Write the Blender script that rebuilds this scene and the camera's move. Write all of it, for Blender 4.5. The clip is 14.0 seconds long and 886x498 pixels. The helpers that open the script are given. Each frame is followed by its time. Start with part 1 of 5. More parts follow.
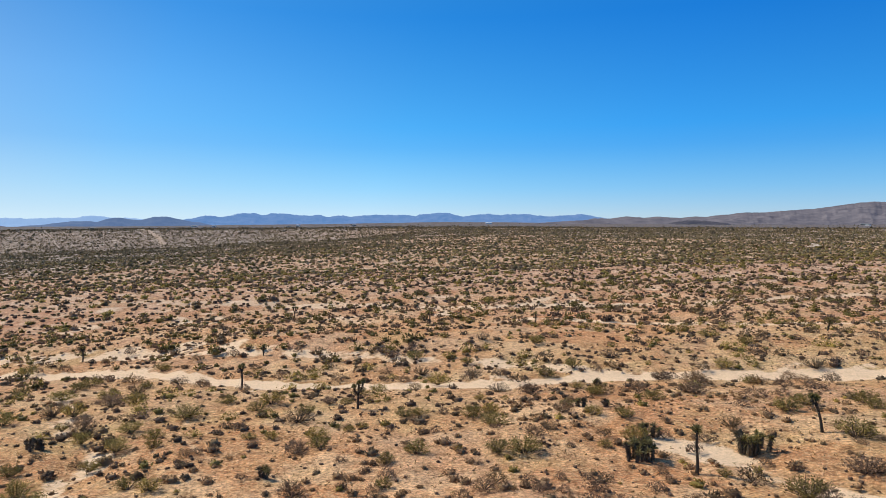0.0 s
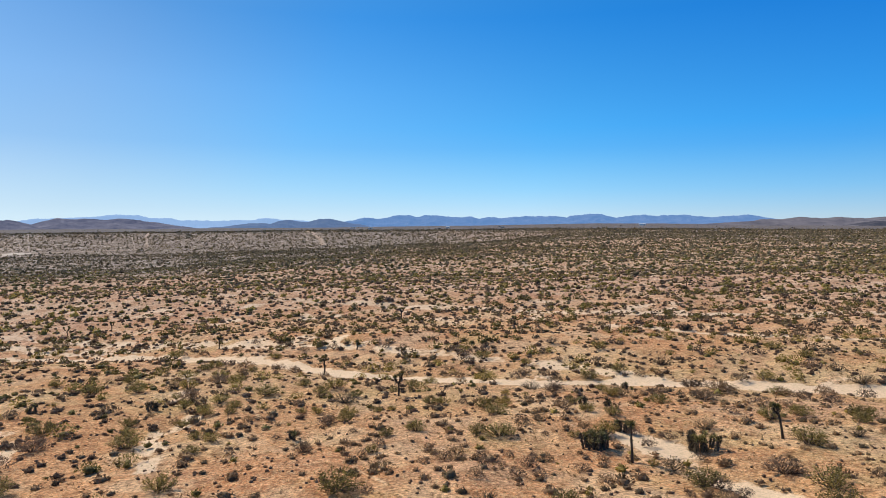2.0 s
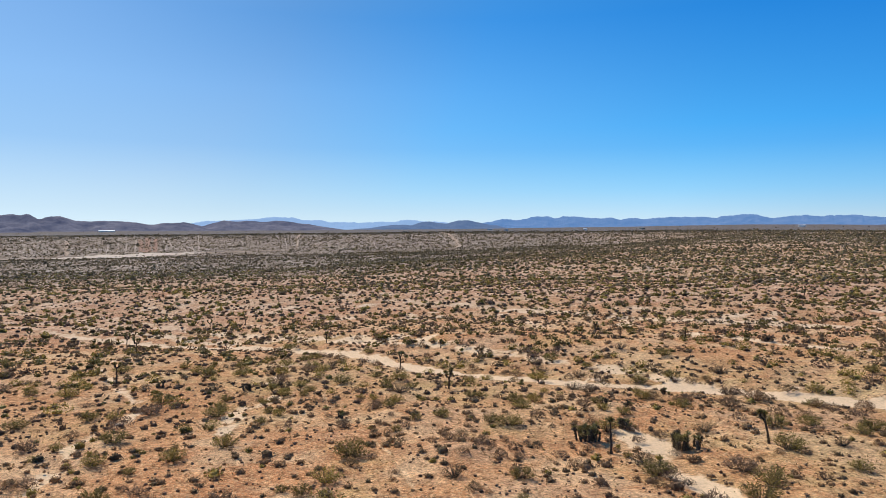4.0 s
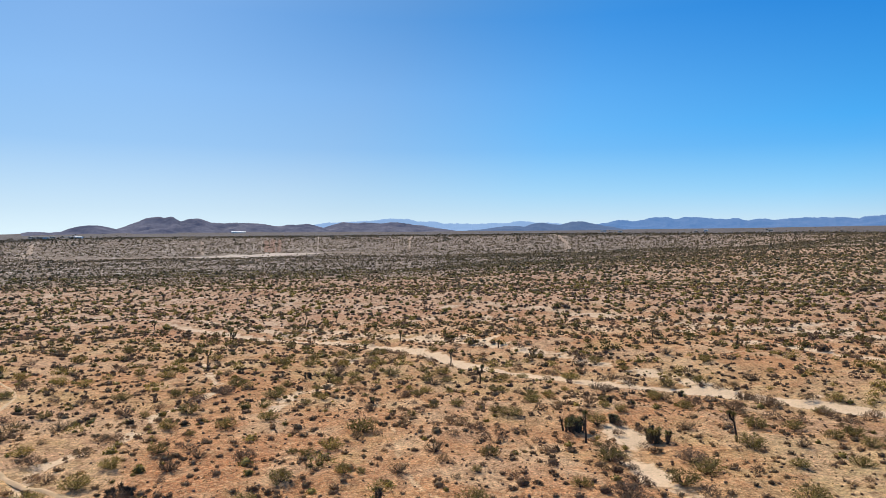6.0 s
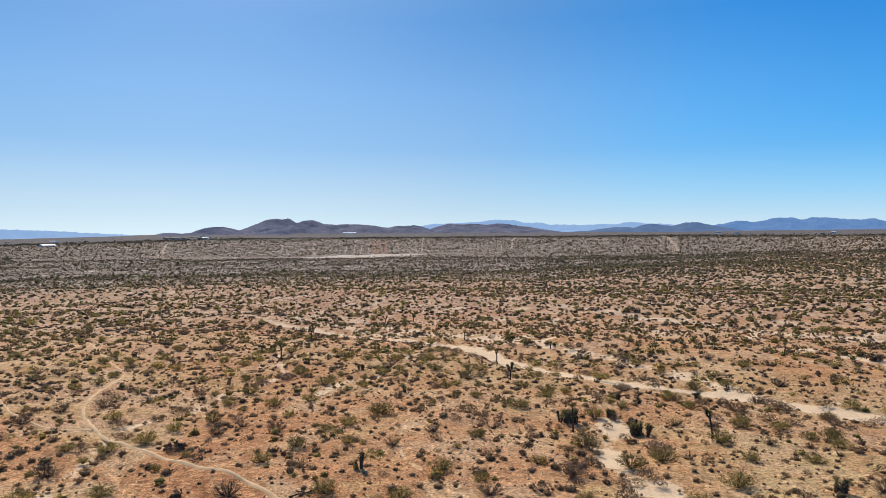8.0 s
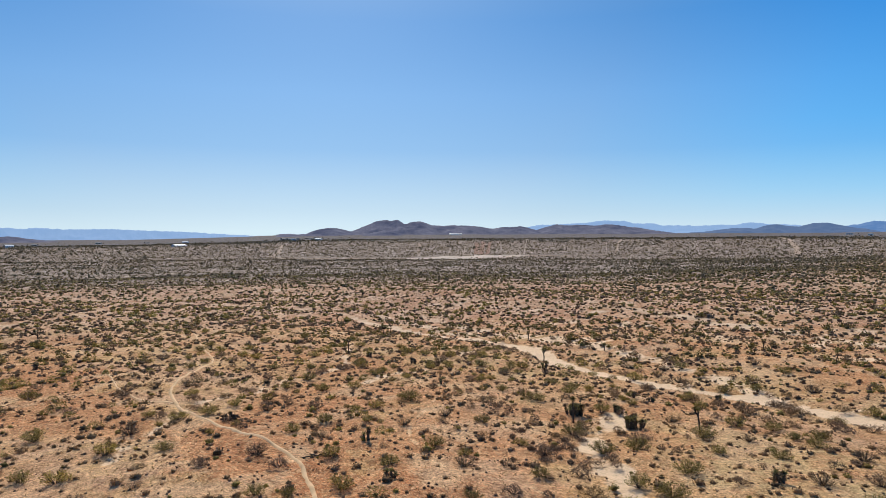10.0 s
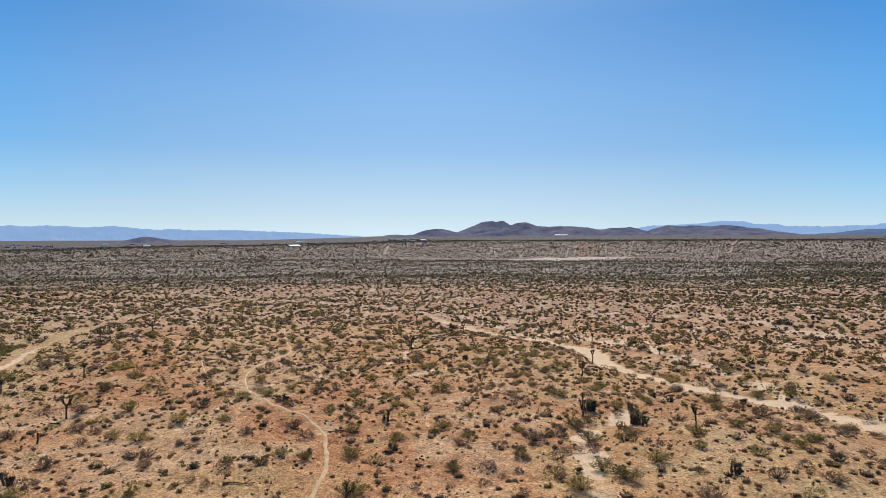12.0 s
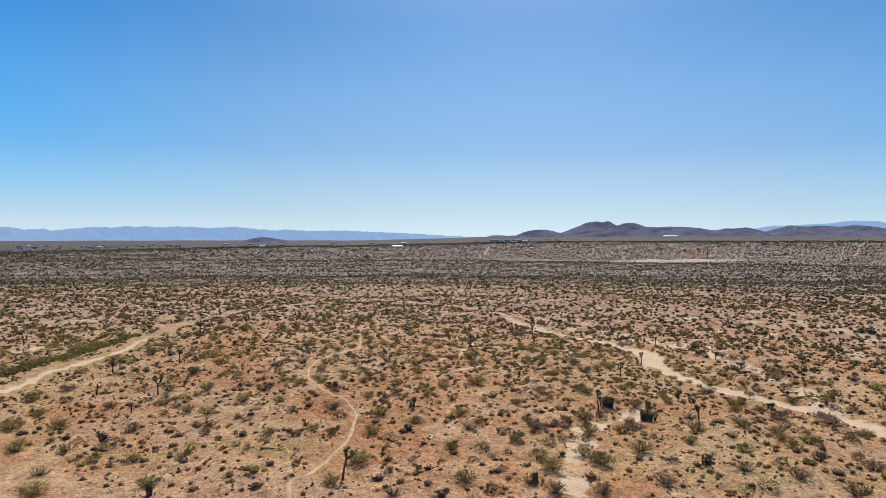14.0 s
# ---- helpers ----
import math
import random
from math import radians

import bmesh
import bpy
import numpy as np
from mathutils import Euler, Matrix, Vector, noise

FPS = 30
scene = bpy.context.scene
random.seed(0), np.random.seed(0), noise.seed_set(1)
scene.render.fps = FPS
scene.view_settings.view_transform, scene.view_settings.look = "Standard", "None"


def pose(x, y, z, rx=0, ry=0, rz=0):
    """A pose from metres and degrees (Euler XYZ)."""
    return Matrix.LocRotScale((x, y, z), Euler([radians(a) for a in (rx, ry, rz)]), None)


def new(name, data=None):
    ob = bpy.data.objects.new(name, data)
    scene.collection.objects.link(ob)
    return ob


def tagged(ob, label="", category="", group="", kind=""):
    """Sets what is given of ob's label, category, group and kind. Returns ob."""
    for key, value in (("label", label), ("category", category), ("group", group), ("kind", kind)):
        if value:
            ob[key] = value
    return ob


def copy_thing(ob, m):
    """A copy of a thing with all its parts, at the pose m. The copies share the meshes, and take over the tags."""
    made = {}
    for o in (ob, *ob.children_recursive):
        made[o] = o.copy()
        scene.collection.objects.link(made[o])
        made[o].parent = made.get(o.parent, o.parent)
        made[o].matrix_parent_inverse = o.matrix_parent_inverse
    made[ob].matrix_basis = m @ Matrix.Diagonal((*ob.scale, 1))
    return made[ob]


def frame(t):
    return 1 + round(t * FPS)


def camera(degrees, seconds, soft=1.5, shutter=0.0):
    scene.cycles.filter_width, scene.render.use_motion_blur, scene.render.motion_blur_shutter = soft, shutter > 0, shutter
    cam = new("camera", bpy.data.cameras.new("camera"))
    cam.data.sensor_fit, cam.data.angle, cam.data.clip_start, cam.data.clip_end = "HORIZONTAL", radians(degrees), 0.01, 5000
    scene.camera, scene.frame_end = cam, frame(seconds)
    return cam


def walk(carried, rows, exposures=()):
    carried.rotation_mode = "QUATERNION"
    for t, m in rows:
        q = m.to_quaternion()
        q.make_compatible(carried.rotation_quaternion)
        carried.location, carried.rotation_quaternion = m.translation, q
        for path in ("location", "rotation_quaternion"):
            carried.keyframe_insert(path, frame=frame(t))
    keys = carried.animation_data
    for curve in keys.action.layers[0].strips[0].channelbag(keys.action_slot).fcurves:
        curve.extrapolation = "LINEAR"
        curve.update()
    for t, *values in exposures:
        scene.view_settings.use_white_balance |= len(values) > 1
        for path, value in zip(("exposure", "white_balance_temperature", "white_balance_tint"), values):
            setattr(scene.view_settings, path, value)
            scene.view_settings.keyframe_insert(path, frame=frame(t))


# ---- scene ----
cam = camera(67.63, 14.0, soft=0.8)
ROWS = [
    (0.0, 0.0, 0.0, 12.0, -0.061, -1.797, -0.128),
    (0.5, 3.444, -2.704, 12.517, 3.817, -1.779, -0.129),
    (1.0, 6.003, -4.513, 12.872, 6.682, -1.761, -0.131),
    (1.5, 8.637, -6.225, 13.198, 9.726, -1.743, -0.133),
    (2.0, 11.346, -7.794, 13.512, 13.017, -1.725, -0.135),
    (2.5, 14.099, -9.253, 13.859, 16.357, -1.707, -0.138),
    (3.0, 16.871, -10.532, 14.209, 19.466, -1.69, -0.141),
    (3.5, 19.689, -11.677, 14.546, 22.312, -1.672, -0.143),
    (6.0, 34.732, -15.708, 16.164, 34.874, -1.589, -0.161),
    (6.5, 37.786, -16.142, 16.452, 37.17, -1.574, -0.166),
    (7.0, 40.874, -16.458, 16.737, 39.465, -1.559, -0.17),
    (7.5, 43.996, -16.657, 17.009, 41.79, -1.545, -0.175),
    (8.0, 47.113, -16.738, 17.286, 44.124, -1.532, -0.18),
    (10.5, 62.642, -15.115, 18.585, 55.741, -1.48, -0.207),
    (11.0, 65.693, -14.415, 18.864, 58.056, -1.473, -0.214),
    (11.5, 68.701, -13.587, 19.137, 60.371, -1.467, -0.22),
    (12.0, 71.674, -12.641, 19.413, 62.678, -1.463, -0.227),
    (12.5, 74.595, -11.577, 19.692, 64.967, -1.461, -0.234),
    (13.0, 77.464, -10.394, 19.964, 67.227, -1.46, -0.241),
    (13.5, 80.288, -9.119, 20.231, 69.47, -1.461, -0.248),
    (14.0, 83.122, -7.726, 20.476, 71.736, -1.464, -0.256),
]
walk(cam, [(t, pose(x, y, z, 90 + pitch, roll, yaw)) for t, x, y, z, yaw, pitch, roll in ROWS], [(0.0, 0.08), (6.5, 0.02), (14.0, -0.08)])

# ---------------------------------------------------------------- daylight
SUN_YAW, SUN_HIGH = 64.0, 44.0
world = bpy.data.worlds.new("desert_sky")
scene.world = world
world.use_nodes = True
wn = world.node_tree
wn.nodes.clear()
sky = wn.nodes.new("ShaderNodeTexSky")
sky.sky_type, sky.sun_disc = "NISHITA", False
sky.sun_elevation, sky.sun_rotation = radians(SUN_HIGH), radians(-SUN_YAW)
sky.altitude, sky.air_density, sky.dust_density, sky.ozone_density = 900, 1.0, 0.5, 4.0
back = wn.nodes.new("ShaderNodeBackground")
back.inputs["Strength"].default_value = 0.13
world_out = wn.nodes.new("ShaderNodeOutputWorld")
coord, lift = wn.nodes.new("ShaderNodeTexCoord"), wn.nodes.new("ShaderNodeVectorMath")
lift.operation, lift.inputs[1].default_value = "ADD", (0, 0, 0.135)
wn.links.new(coord.outputs["Generated"], lift.inputs[0])
wn.links.new(lift.outputs[0], sky.inputs["Vector"])
to_sun = Vector((-math.sin(radians(SUN_YAW)) * math.cos(radians(SUN_HIGH)), math.cos(radians(SUN_YAW)) * math.cos(radians(SUN_HIGH)), math.sin(radians(SUN_HIGH))))
# the air is whiter towards the sun and the horizon, a deeper blue away from them
near_sun, span, hue = wn.nodes.new("ShaderNodeVectorMath"), wn.nodes.new("ShaderNodeMapRange"), wn.nodes.new("ShaderNodeValToRGB")
near_sun.operation, near_sun.inputs[1].default_value = "DOT_PRODUCT", (-math.sin(radians(SUN_YAW)), math.cos(radians(SUN_YAW)), 0.45)
span.inputs["From Min"].default_value, span.inputs["From Max"].default_value = -0.2, 1.2
wn.links.new(coord.outputs["Generated"], near_sun.inputs[0])
wn.links.new(near_sun.outputs["Value"], span.inputs["Value"])
wn.links.new(span.outputs["Result"], hue.inputs[0])
hue.color_ramp.elements[0].color, hue.color_ramp.elements[1].color = (0.17, 0.73, 0.98, 1), (0.587, 0.635, 0.58, 1)
for at, c in ((0.29, (0.185, 0.733, 0.953)), (0.536, (0.25, 0.725, 0.845)), (0.736, (0.39, 0.71, 0.755)), (0.85, (0.573, 0.653, 0.62))):
    hue.color_ramp.elements.new(at).color = (*c, 1)
clear, up, white = wn.nodes.new("ShaderNodeHueSaturation"), wn.nodes.new("ShaderNodeSeparateXYZ"), wn.nodes.new("ShaderNodeValToRGB")
wn.links.new(coord.outputs["Generated"], up.inputs[0])
wn.links.new(up.outputs[2], white.inputs[0])
stops = white.color_ramp.elements
stops[0].color, stops[1].color = (0.22, 0.22, 0.22, 1), (0.48, 0.48, 0.48, 1)
for at, much in ((0.12, 0.51), (0.3, 0.64), (0.7, 0.5)):
    stops.new(at).color = (much, much, much, 1)
double = wn.nodes.new("ShaderNodeMath")
double.operation, double.inputs[1].default_value = "MULTIPLY", 2.0
wn.links.new(white.outputs[0], double.inputs[0])
wn.links.new(double.outputs[0], clear.inputs["Saturation"])
tone, tint = wn.nodes.new("ShaderNodeVectorMath"), wn.nodes.new("ShaderNodeMix")
band, pale = wn.nodes.new("ShaderNodeValToRGB"), wn.nodes.new("ShaderNodeMix")
pale.data_type = "RGBA"
band.color_ramp.elements[0].position, band.color_ramp.elements[1].position = 0.015, 0.8
band.color_ramp.elements[0].color, band.color_ramp.elements[1].color = (0.95, 0.95, 0.95, 1), (1, 1, 1, 1)
for at, much in ((0.06, 0.5), (0.15, 0.0), (0.42, 0.0)):
    band.color_ramp.elements.new(at).color = (much, much, much, 1)
tone.operation, tone.inputs[1].default_value = "MULTIPLY", (1.5, 1.5, 1.5)
tint.data_type, tint.blend_type = "RGBA", "MULTIPLY"
wn.links.new(up.outputs[2], band.inputs[0])
wn.links.new(band.outputs[0], pale.inputs[0])
wn.links.new(hue.outputs[0], pale.inputs[6])
pale.inputs[7].default_value = (0.60, 0.655, 0.63, 1)
wn.links.new(pale.outputs[2], tone.inputs[0])
tint.inputs[0].default_value = 1.0
wn.links.new(sky.outputs[0], clear.inputs["Color"])
wn.links.new(clear.outputs[0], tint.inputs[6])
wn.links.new(tone.outputs[0], tint.inputs[7])
dust, low_air, dim = wn.nodes.new("ShaderNodeMapRange"), wn.nodes.new("ShaderNodeMapRange"), wn.nodes.new("ShaderNodeMix")
for n, values in ((dust, (0.55, 0.95, 1.04, 0.8)), (low_air, (0.03, 0.2, 0.0, 1.0))):
    for k, v in enumerate(values):
        n.inputs[k + 1].default_value = v
wn.links.new(near_sun.outputs["Value"], dust.inputs[0])
wn.links.new(up.outputs[2], low_air.inputs[0])
dim.data_type, dim.inputs[3].default_value = "FLOAT", 1.0
wn.links.new(low_air.outputs[0], dim.inputs[0])
wn.links.new(dust.outputs[0], dim.inputs[2])
veil = wn.nodes.new("ShaderNodeVectorMath")
veil.operation = "SCALE"
wn.links.new(tint.outputs[2], veil.inputs[0])
wn.links.new(dim.outputs[0], veil.inputs["Scale"])
wn.links.new(veil.outputs[0], back.inputs["Color"])
wn.links.new(back.outputs[0], world_out.inputs["Surface"])
sun_data = bpy.data.lights.new("sun", "SUN")
sun_data.energy, sun_data.angle, sun_data.color = 3.95, radians(0.55), (1.0, 0.92, 0.79)
sun = new("sun", sun_data)
sun.matrix_world = Matrix.Translation((0, 0, 200)) @ to_sun.to_track_quat("Z", "Y").to_matrix().to_4x4()


# ---------------------------------------------------------------- materials
def material(name, rough=0.9):
    m = bpy.data.materials.new(name)
    m.use_nodes = True
    t = m.node_tree
    b = t.nodes["Principled BSDF"]
    b.inputs["Roughness"].default_value = rough
    b.inputs["Specular IOR Level"].default_value = 0.2
    return m, t, b


def node(t, kind, **values):
    n = t.nodes.new(kind)
    for k, v in values.items():
        n.inputs[k.replace("_", " ")].default_value = v
    return n


def ramp(t, source, stops):
    n = t.nodes.new("ShaderNodeValToRGB")
    e = n.color_ramp.elements
    while len(e) < len(stops):
        e.new(0.5)
    for p, (at, c) in zip(e, stops):
        p.position, p.color = at, (*c, 1) if len(c) == 3 else (c[0], c[0], c[0], 1)
    t.links.new(source, n.inputs[0])
    return n.outputs[0]


def blend(t, fac, a, b, how="MIX"):
    n = t.nodes.new("ShaderNodeMix")
    n.data_type, n.blend_type = "RGBA", how
    for s, v in ((0, fac), (6, a), (7, b)):
        if isinstance(v, (int, float)):
            n.inputs[s].default_value = v
        elif isinstance(v, tuple):
            n.inputs[s].default_value = (*v, 1)
        else:
            t.links.new(v, n.inputs[s])
    return n.outputs[2]


def plant_material(name, low, mid, high, rough=0.75, light=0.0):
    """Foliage or twigs: a tone for every leaf and every plant, browner here and there."""
    m, t, b = material(name, rough)
    geo = t.nodes.new("ShaderNodeNewGeometry")
    info = t.nodes.new("ShaderNodeObjectInfo")
    c = ramp(t, geo.outputs["Random Per Island"], ((0.0, low), (0.5, mid), (1.0, high)))
    d = ramp(t, info.outputs["Random"], ((0.0, (0.72, 0.70, 0.66)), (0.5, (1, 1, 1)), (1.0, (1.25, 1.15, 0.9))))
    c = blend(t, 1.0, c, d, "MULTIPLY")
    pos = node(t, "ShaderNodeTexNoise", Scale=0.06, Detail=3.0)
    t.links.new(geo.outputs["Position"], pos.inputs["Vector"])
    c = blend(t, 1.0, c, ramp(t, pos.outputs[0], ((0.35, (0.8, 0.78, 0.8)), (0.65, (1.2, 1.15, 1.0)))), "MULTIPLY")
    t.links.new(c, b.inputs["Base Color"])
    if light:
        b.inputs["Subsurface Weight"].default_value = 0.0
        tr = node(t, "ShaderNodeBsdfTranslucent")
        t.links.new(c, tr.inputs["Color"])
        mix = node(t, "ShaderNodeMixShader", Fac=light)
        t.links.new(b.outputs[0], mix.inputs[1])
        t.links.new(tr.outputs[0], mix.inputs[2])
        t.links.new(mix.outputs[0], t.nodes["Material Output"].inputs["Surface"])
    return m


CREOSOTE_LEAF = plant_material("creosote_leaf", (0.13, 0.104, 0.034), (0.29, 0.235, 0.075), (0.47, 0.385, 0.14), 0.65, 0.4)
DRY_LEAF = plant_material("dry_shrub_leaf", (0.13, 0.09, 0.054), (0.23, 0.165, 0.098), (0.39, 0.29, 0.18), 0.85, 0.35)
SAGE_LEAF = plant_material("grey_sage_leaf", (0.15, 0.10, 0.072), (0.26, 0.178, 0.125), (0.41, 0.295, 0.21), 0.9, 0.42)
TWIG = plant_material("grey_twig", (0.06, 0.045, 0.036), (0.12, 0.094, 0.074), (0.22, 0.18, 0.145))
YUCCA_LEAF = plant_material("yucca_leaf", (0.11, 0.10, 0.042), (0.24, 0.215, 0.09), (0.44, 0.38, 0.17), 0.5, 0.25)
DEAD_LEAF = plant_material("dead_yucca_leaf", (0.045, 0.038, 0.03), (0.10, 0.082, 0.062), (0.21, 0.175, 0.13))
BARK = plant_material("joshua_bark", (0.03, 0.023, 0.018), (0.06, 0.047, 0.037), (0.11, 0.087, 0.07))
STRAW = plant_material("straw", (0.30, 0.20, 0.09), (0.46, 0.33, 0.16), (0.62, 0.47, 0.25), 0.9, 0.2)
# far copies of the scrub colours, lightened for distance haze and light through twigs
LIGHTENED_SCRUB = plant_material("far_scrub", (0.21, 0.17, 0.1), (0.33, 0.268, 0.16), (0.48, 0.39, 0.24), 0.9, 0.5)
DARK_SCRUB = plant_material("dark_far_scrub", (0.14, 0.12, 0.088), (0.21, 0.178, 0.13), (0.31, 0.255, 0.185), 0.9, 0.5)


def ground_material():
    m, t, b = material("desert_soil", 0.95)
    tex = t.nodes.new("ShaderNodeNewGeometry").outputs["Position"]

    def field(scale, detail=4.0, rough=0.55):
        n = node(t, "ShaderNodeTexNoise", Scale=scale, Detail=detail, Roughness=rough)
        t.links.new(tex, n.inputs["Vector"])
        return n.outputs[0]

    def mask(name):
        n = t.nodes.new("ShaderNodeAttribute")
        n.attribute_name = name
        return n.outputs["Fac"]

    big, mid, fine, grain = field(0.035, 4), field(0.16, 5, 0.65), field(1.1, 5, 0.7), field(4.5, 5, 0.8)
    c = ramp(t, big, ((0.38, (0.44, 0.178, 0.076)), (0.5, (0.50, 0.236, 0.106)), (0.6, (0.555, 0.312, 0.152))))
    c = blend(t, ramp(t, mid, ((0.5, (0.0,)), (0.6, (0.75,)))), c, (0.46, 0.205, 0.092))
    c = blend(t, ramp(t, field(0.11, 5, 0.6), ((0.5, (0.0,)), (0.58, (0.65,)))), c, (0.65, 0.435, 0.255))
    c = blend(t, ramp(t, field(0.045, 5, 0.65), ((0.5, (0.0,)), (0.6, (0.7,)))), c, (0.53, 0.315, 0.19))
    c = blend(t, ramp(t, field(0.075, 5, 0.7), ((0.53, (0.0,)), (0.63, (0.55,)))), c, (0.47, 0.315, 0.125))
    straw = t.nodes.new("ShaderNodeMath")
    straw.operation = "MULTIPLY"
    t.links.new(mask("grass"), straw.inputs[0])
    t.links.new(ramp(t, field(0.35, 5, 0.7), ((0.35, (0.1,)), (0.62, (0.9,)))), straw.inputs[1])
    c = blend(t, straw.outputs[0], c, (0.48, 0.35, 0.165))
    c = blend(t, ramp(t, field(6.0, 3, 0.8), ((0.54, (0.0,)), (0.62, (0.6,)))), c, (0.68, 0.50, 0.28))
    c = blend(t, ramp(t, field(5.0, 3, 0.85), ((0.36, (0.75,)), (0.43, (0.0,)))), c, (0.17, 0.095, 0.055))
    c = blend(t, ramp(t, field(2.4, 4, 0.8), ((0.52, (0.0,)), (0.6, (0.55,)))), c, (0.74, 0.475, 0.25))
    c = blend(t, ramp(t, field(3.1, 4, 0.85), ((0.38, (0.6,)), (0.46, (0.0,)))), c, (0.26, 0.135, 0.07))
    worn = t.nodes.new("ShaderNodeMath")
    worn.operation = "ADD"
    worn.use_clamp = True
    t.links.new(mask("sand"), worn.inputs[0])
    t.links.new(ramp(t, fine, ((0.3, (0.0,)), (0.7, (0.35,)))), worn.inputs[1])
    sandy = ramp(t, worn.outputs[0], ((0.46, (0.0,)), (0.64, (1.0,))))
    sand_tone = blend(t, big, (0.80, 0.585, 0.385), (0.77, 0.55, 0.345))
    sand_tone = blend(t, ramp(t, fine, ((0.5, (0.0,)), (0.75, (0.4,)))), sand_tone, (0.54, 0.385, 0.25))
    c = blend(t, sandy, c, sand_tone)
    path = t.nodes.new("ShaderNodeMath")
    path.operation = "ADD"
    path.use_clamp = True
    t.links.new(mask("trail"), path.inputs[0])
    t.links.new(ramp(t, fine, ((0.3, (0.0,)), (0.7, (0.25,)))), path.inputs[1])
    c = blend(t, ramp(t, path.outputs[0], ((0.45, (0.0,)), (0.7, (0.85,)))), c, (0.70, 0.48, 0.275))
    c = blend(t, mask("pale"), c, ramp(t, mid, ((0.4, (0.37, 0.212, 0.143)), (0.51, (0.44, 0.288, 0.20)), (0.58, (0.62, 0.465, 0.345)))))
    # far soil is greyed: scrub cover and distance haze both put into its colour
    c = blend(t, mask("valley"), c, ramp(t, field(0.085, 6, 0.75), ((0.4, (0.19, 0.152, 0.12)), (0.52, (0.25, 0.204, 0.163)), (0.63, (0.58, 0.49, 0.41)))))
    c = blend(t, mask("plain"), c, blend(t, big, (0.112, 0.098, 0.094), (0.165, 0.145, 0.138)))
    rough_soil = t.nodes.new("ShaderNodeMath")
    rough_soil.operation, rough_soil.inputs[1].default_value, rough_soil.inputs[2].default_value = "MULTIPLY_ADD", -0.7, 1.0
    t.links.new(sandy, rough_soil.inputs[0])
    c = blend(t, rough_soil.outputs[0], c, ramp(t, fine, ((0.3, (0.5, 0.45, 0.42)), (0.47, (1, 1, 1)), (0.68, (1.3, 1.3, 1.28)))), "MULTIPLY")
    c = blend(t, rough_soil.outputs[0], c, ramp(t, grain, ((0.35, (0.36, 0.32, 0.29)), (0.48, (0.97, 0.97, 0.97)), (0.63, (1.45, 1.43, 1.39)))), "MULTIPLY")
    t.links.new(c, b.inputs["Base Color"])
    b.inputs["Specular IOR Level"].default_value = 0.08
    bump = node(t, "ShaderNodeBump", Strength=0.9, Distance=0.2)
    t.links.new(blend(t, 0.35, fine, grain), bump.inputs["Height"])
    t.links.new(bump.outputs[0], b.inputs["Normal"])
    return m


def rock_material(name, a, b_, haze=(0, 0, 0), glow=0.0):
    """Bare rocky hills; the far backdrop's distance haze is put in as blue emission."""
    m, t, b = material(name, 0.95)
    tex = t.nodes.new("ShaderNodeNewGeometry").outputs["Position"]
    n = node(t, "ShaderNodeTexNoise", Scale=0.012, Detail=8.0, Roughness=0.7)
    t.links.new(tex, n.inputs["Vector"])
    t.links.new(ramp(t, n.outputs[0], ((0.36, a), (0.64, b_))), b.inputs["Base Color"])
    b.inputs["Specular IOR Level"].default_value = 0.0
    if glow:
        b.inputs["Emission Color"].default_value = (*haze, 1)
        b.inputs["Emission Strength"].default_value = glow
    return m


def plain_material(name, c, rough=0.8, rust=0.12):
    m, t, b = material(name, rough)
    n = node(t, "ShaderNodeTexNoise", Scale=0.8, Detail=6.0)
    t.links.new(t.nodes.new("ShaderNodeNewGeometry").outputs["Position"], n.inputs["Vector"])
    t.links.new(ramp(t, n.outputs[0], ((0.3, tuple(v * (1 - rust) for v in c)), (0.7, tuple(min(1, v * (1 + rust)) for v in c)))), b.inputs["Base Color"])
    return m


SOIL = ground_material()
SAND = plain_material("pale_wash_sand", (0.62, 0.50, 0.39), 0.95)
TRACK = plain_material("track_dirt", (0.47, 0.34, 0.24), 0.95)
PATH = plain_material("trodden_path", (0.70, 0.475, 0.27), 0.95, 0.2)
RED_DIRT = plain_material("red_dirt", (0.36, 0.21, 0.14), 0.95)
GULLY_DIRT = plain_material("gully_dirt", (0.44, 0.335, 0.255), 0.95)
WHITE_METAL = plain_material("white_sheet_metal", (0.8, 0.8, 0.78), 0.5, 0.05)
GREY_ROOF = plain_material("grey_roofing", (0.25, 0.24, 0.23))
TAN_WALL = plain_material("tan_stucco", (0.45, 0.38, 0.30))
DARK_GLASS = plain_material("dark_window", (0.03, 0.035, 0.04), 0.15)


# ---------------------------------------------------------------- mesh helpers
def raw(name, verts, faces, mat, parent=None, smooth=False):
    """A mesh object from arrays; faces all have as many corners."""
    verts, faces = np.asarray(verts, np.float32), np.asarray(faces, np.int32)
    me = bpy.data.meshes.new(name)
    me.vertices.add(len(verts))
    me.vertices.foreach_set("co", verts.ravel())
    n, k = faces.shape
    me.loops.add(n * k)
    me.loops.foreach_set("vertex_index", faces.ravel())
    me.polygons.add(n)
    me.polygons.foreach_set("loop_start", np.arange(0, n * k, k, dtype=np.int32))
    me.polygons.foreach_set("loop_total", np.full(n, k, np.int32))
    me.polygons.foreach_set("use_smooth", np.full(n, smooth))
    me.materials.append(mat)
    me.update(calc_edges=True)
    ob = new(name, me)
    ob.parent = parent
    return ob


def part(name, bm, mat, parent, label="", smooth=False):
    me = bpy.data.meshes.new(name)
    for f in bm.faces:
        f.smooth = smooth
    bm.to_mesh(me)
    bm.free()
    me.materials.append(mat)
    ob = new(name, me)
    ob.parent = parent
    return tagged(ob, label)


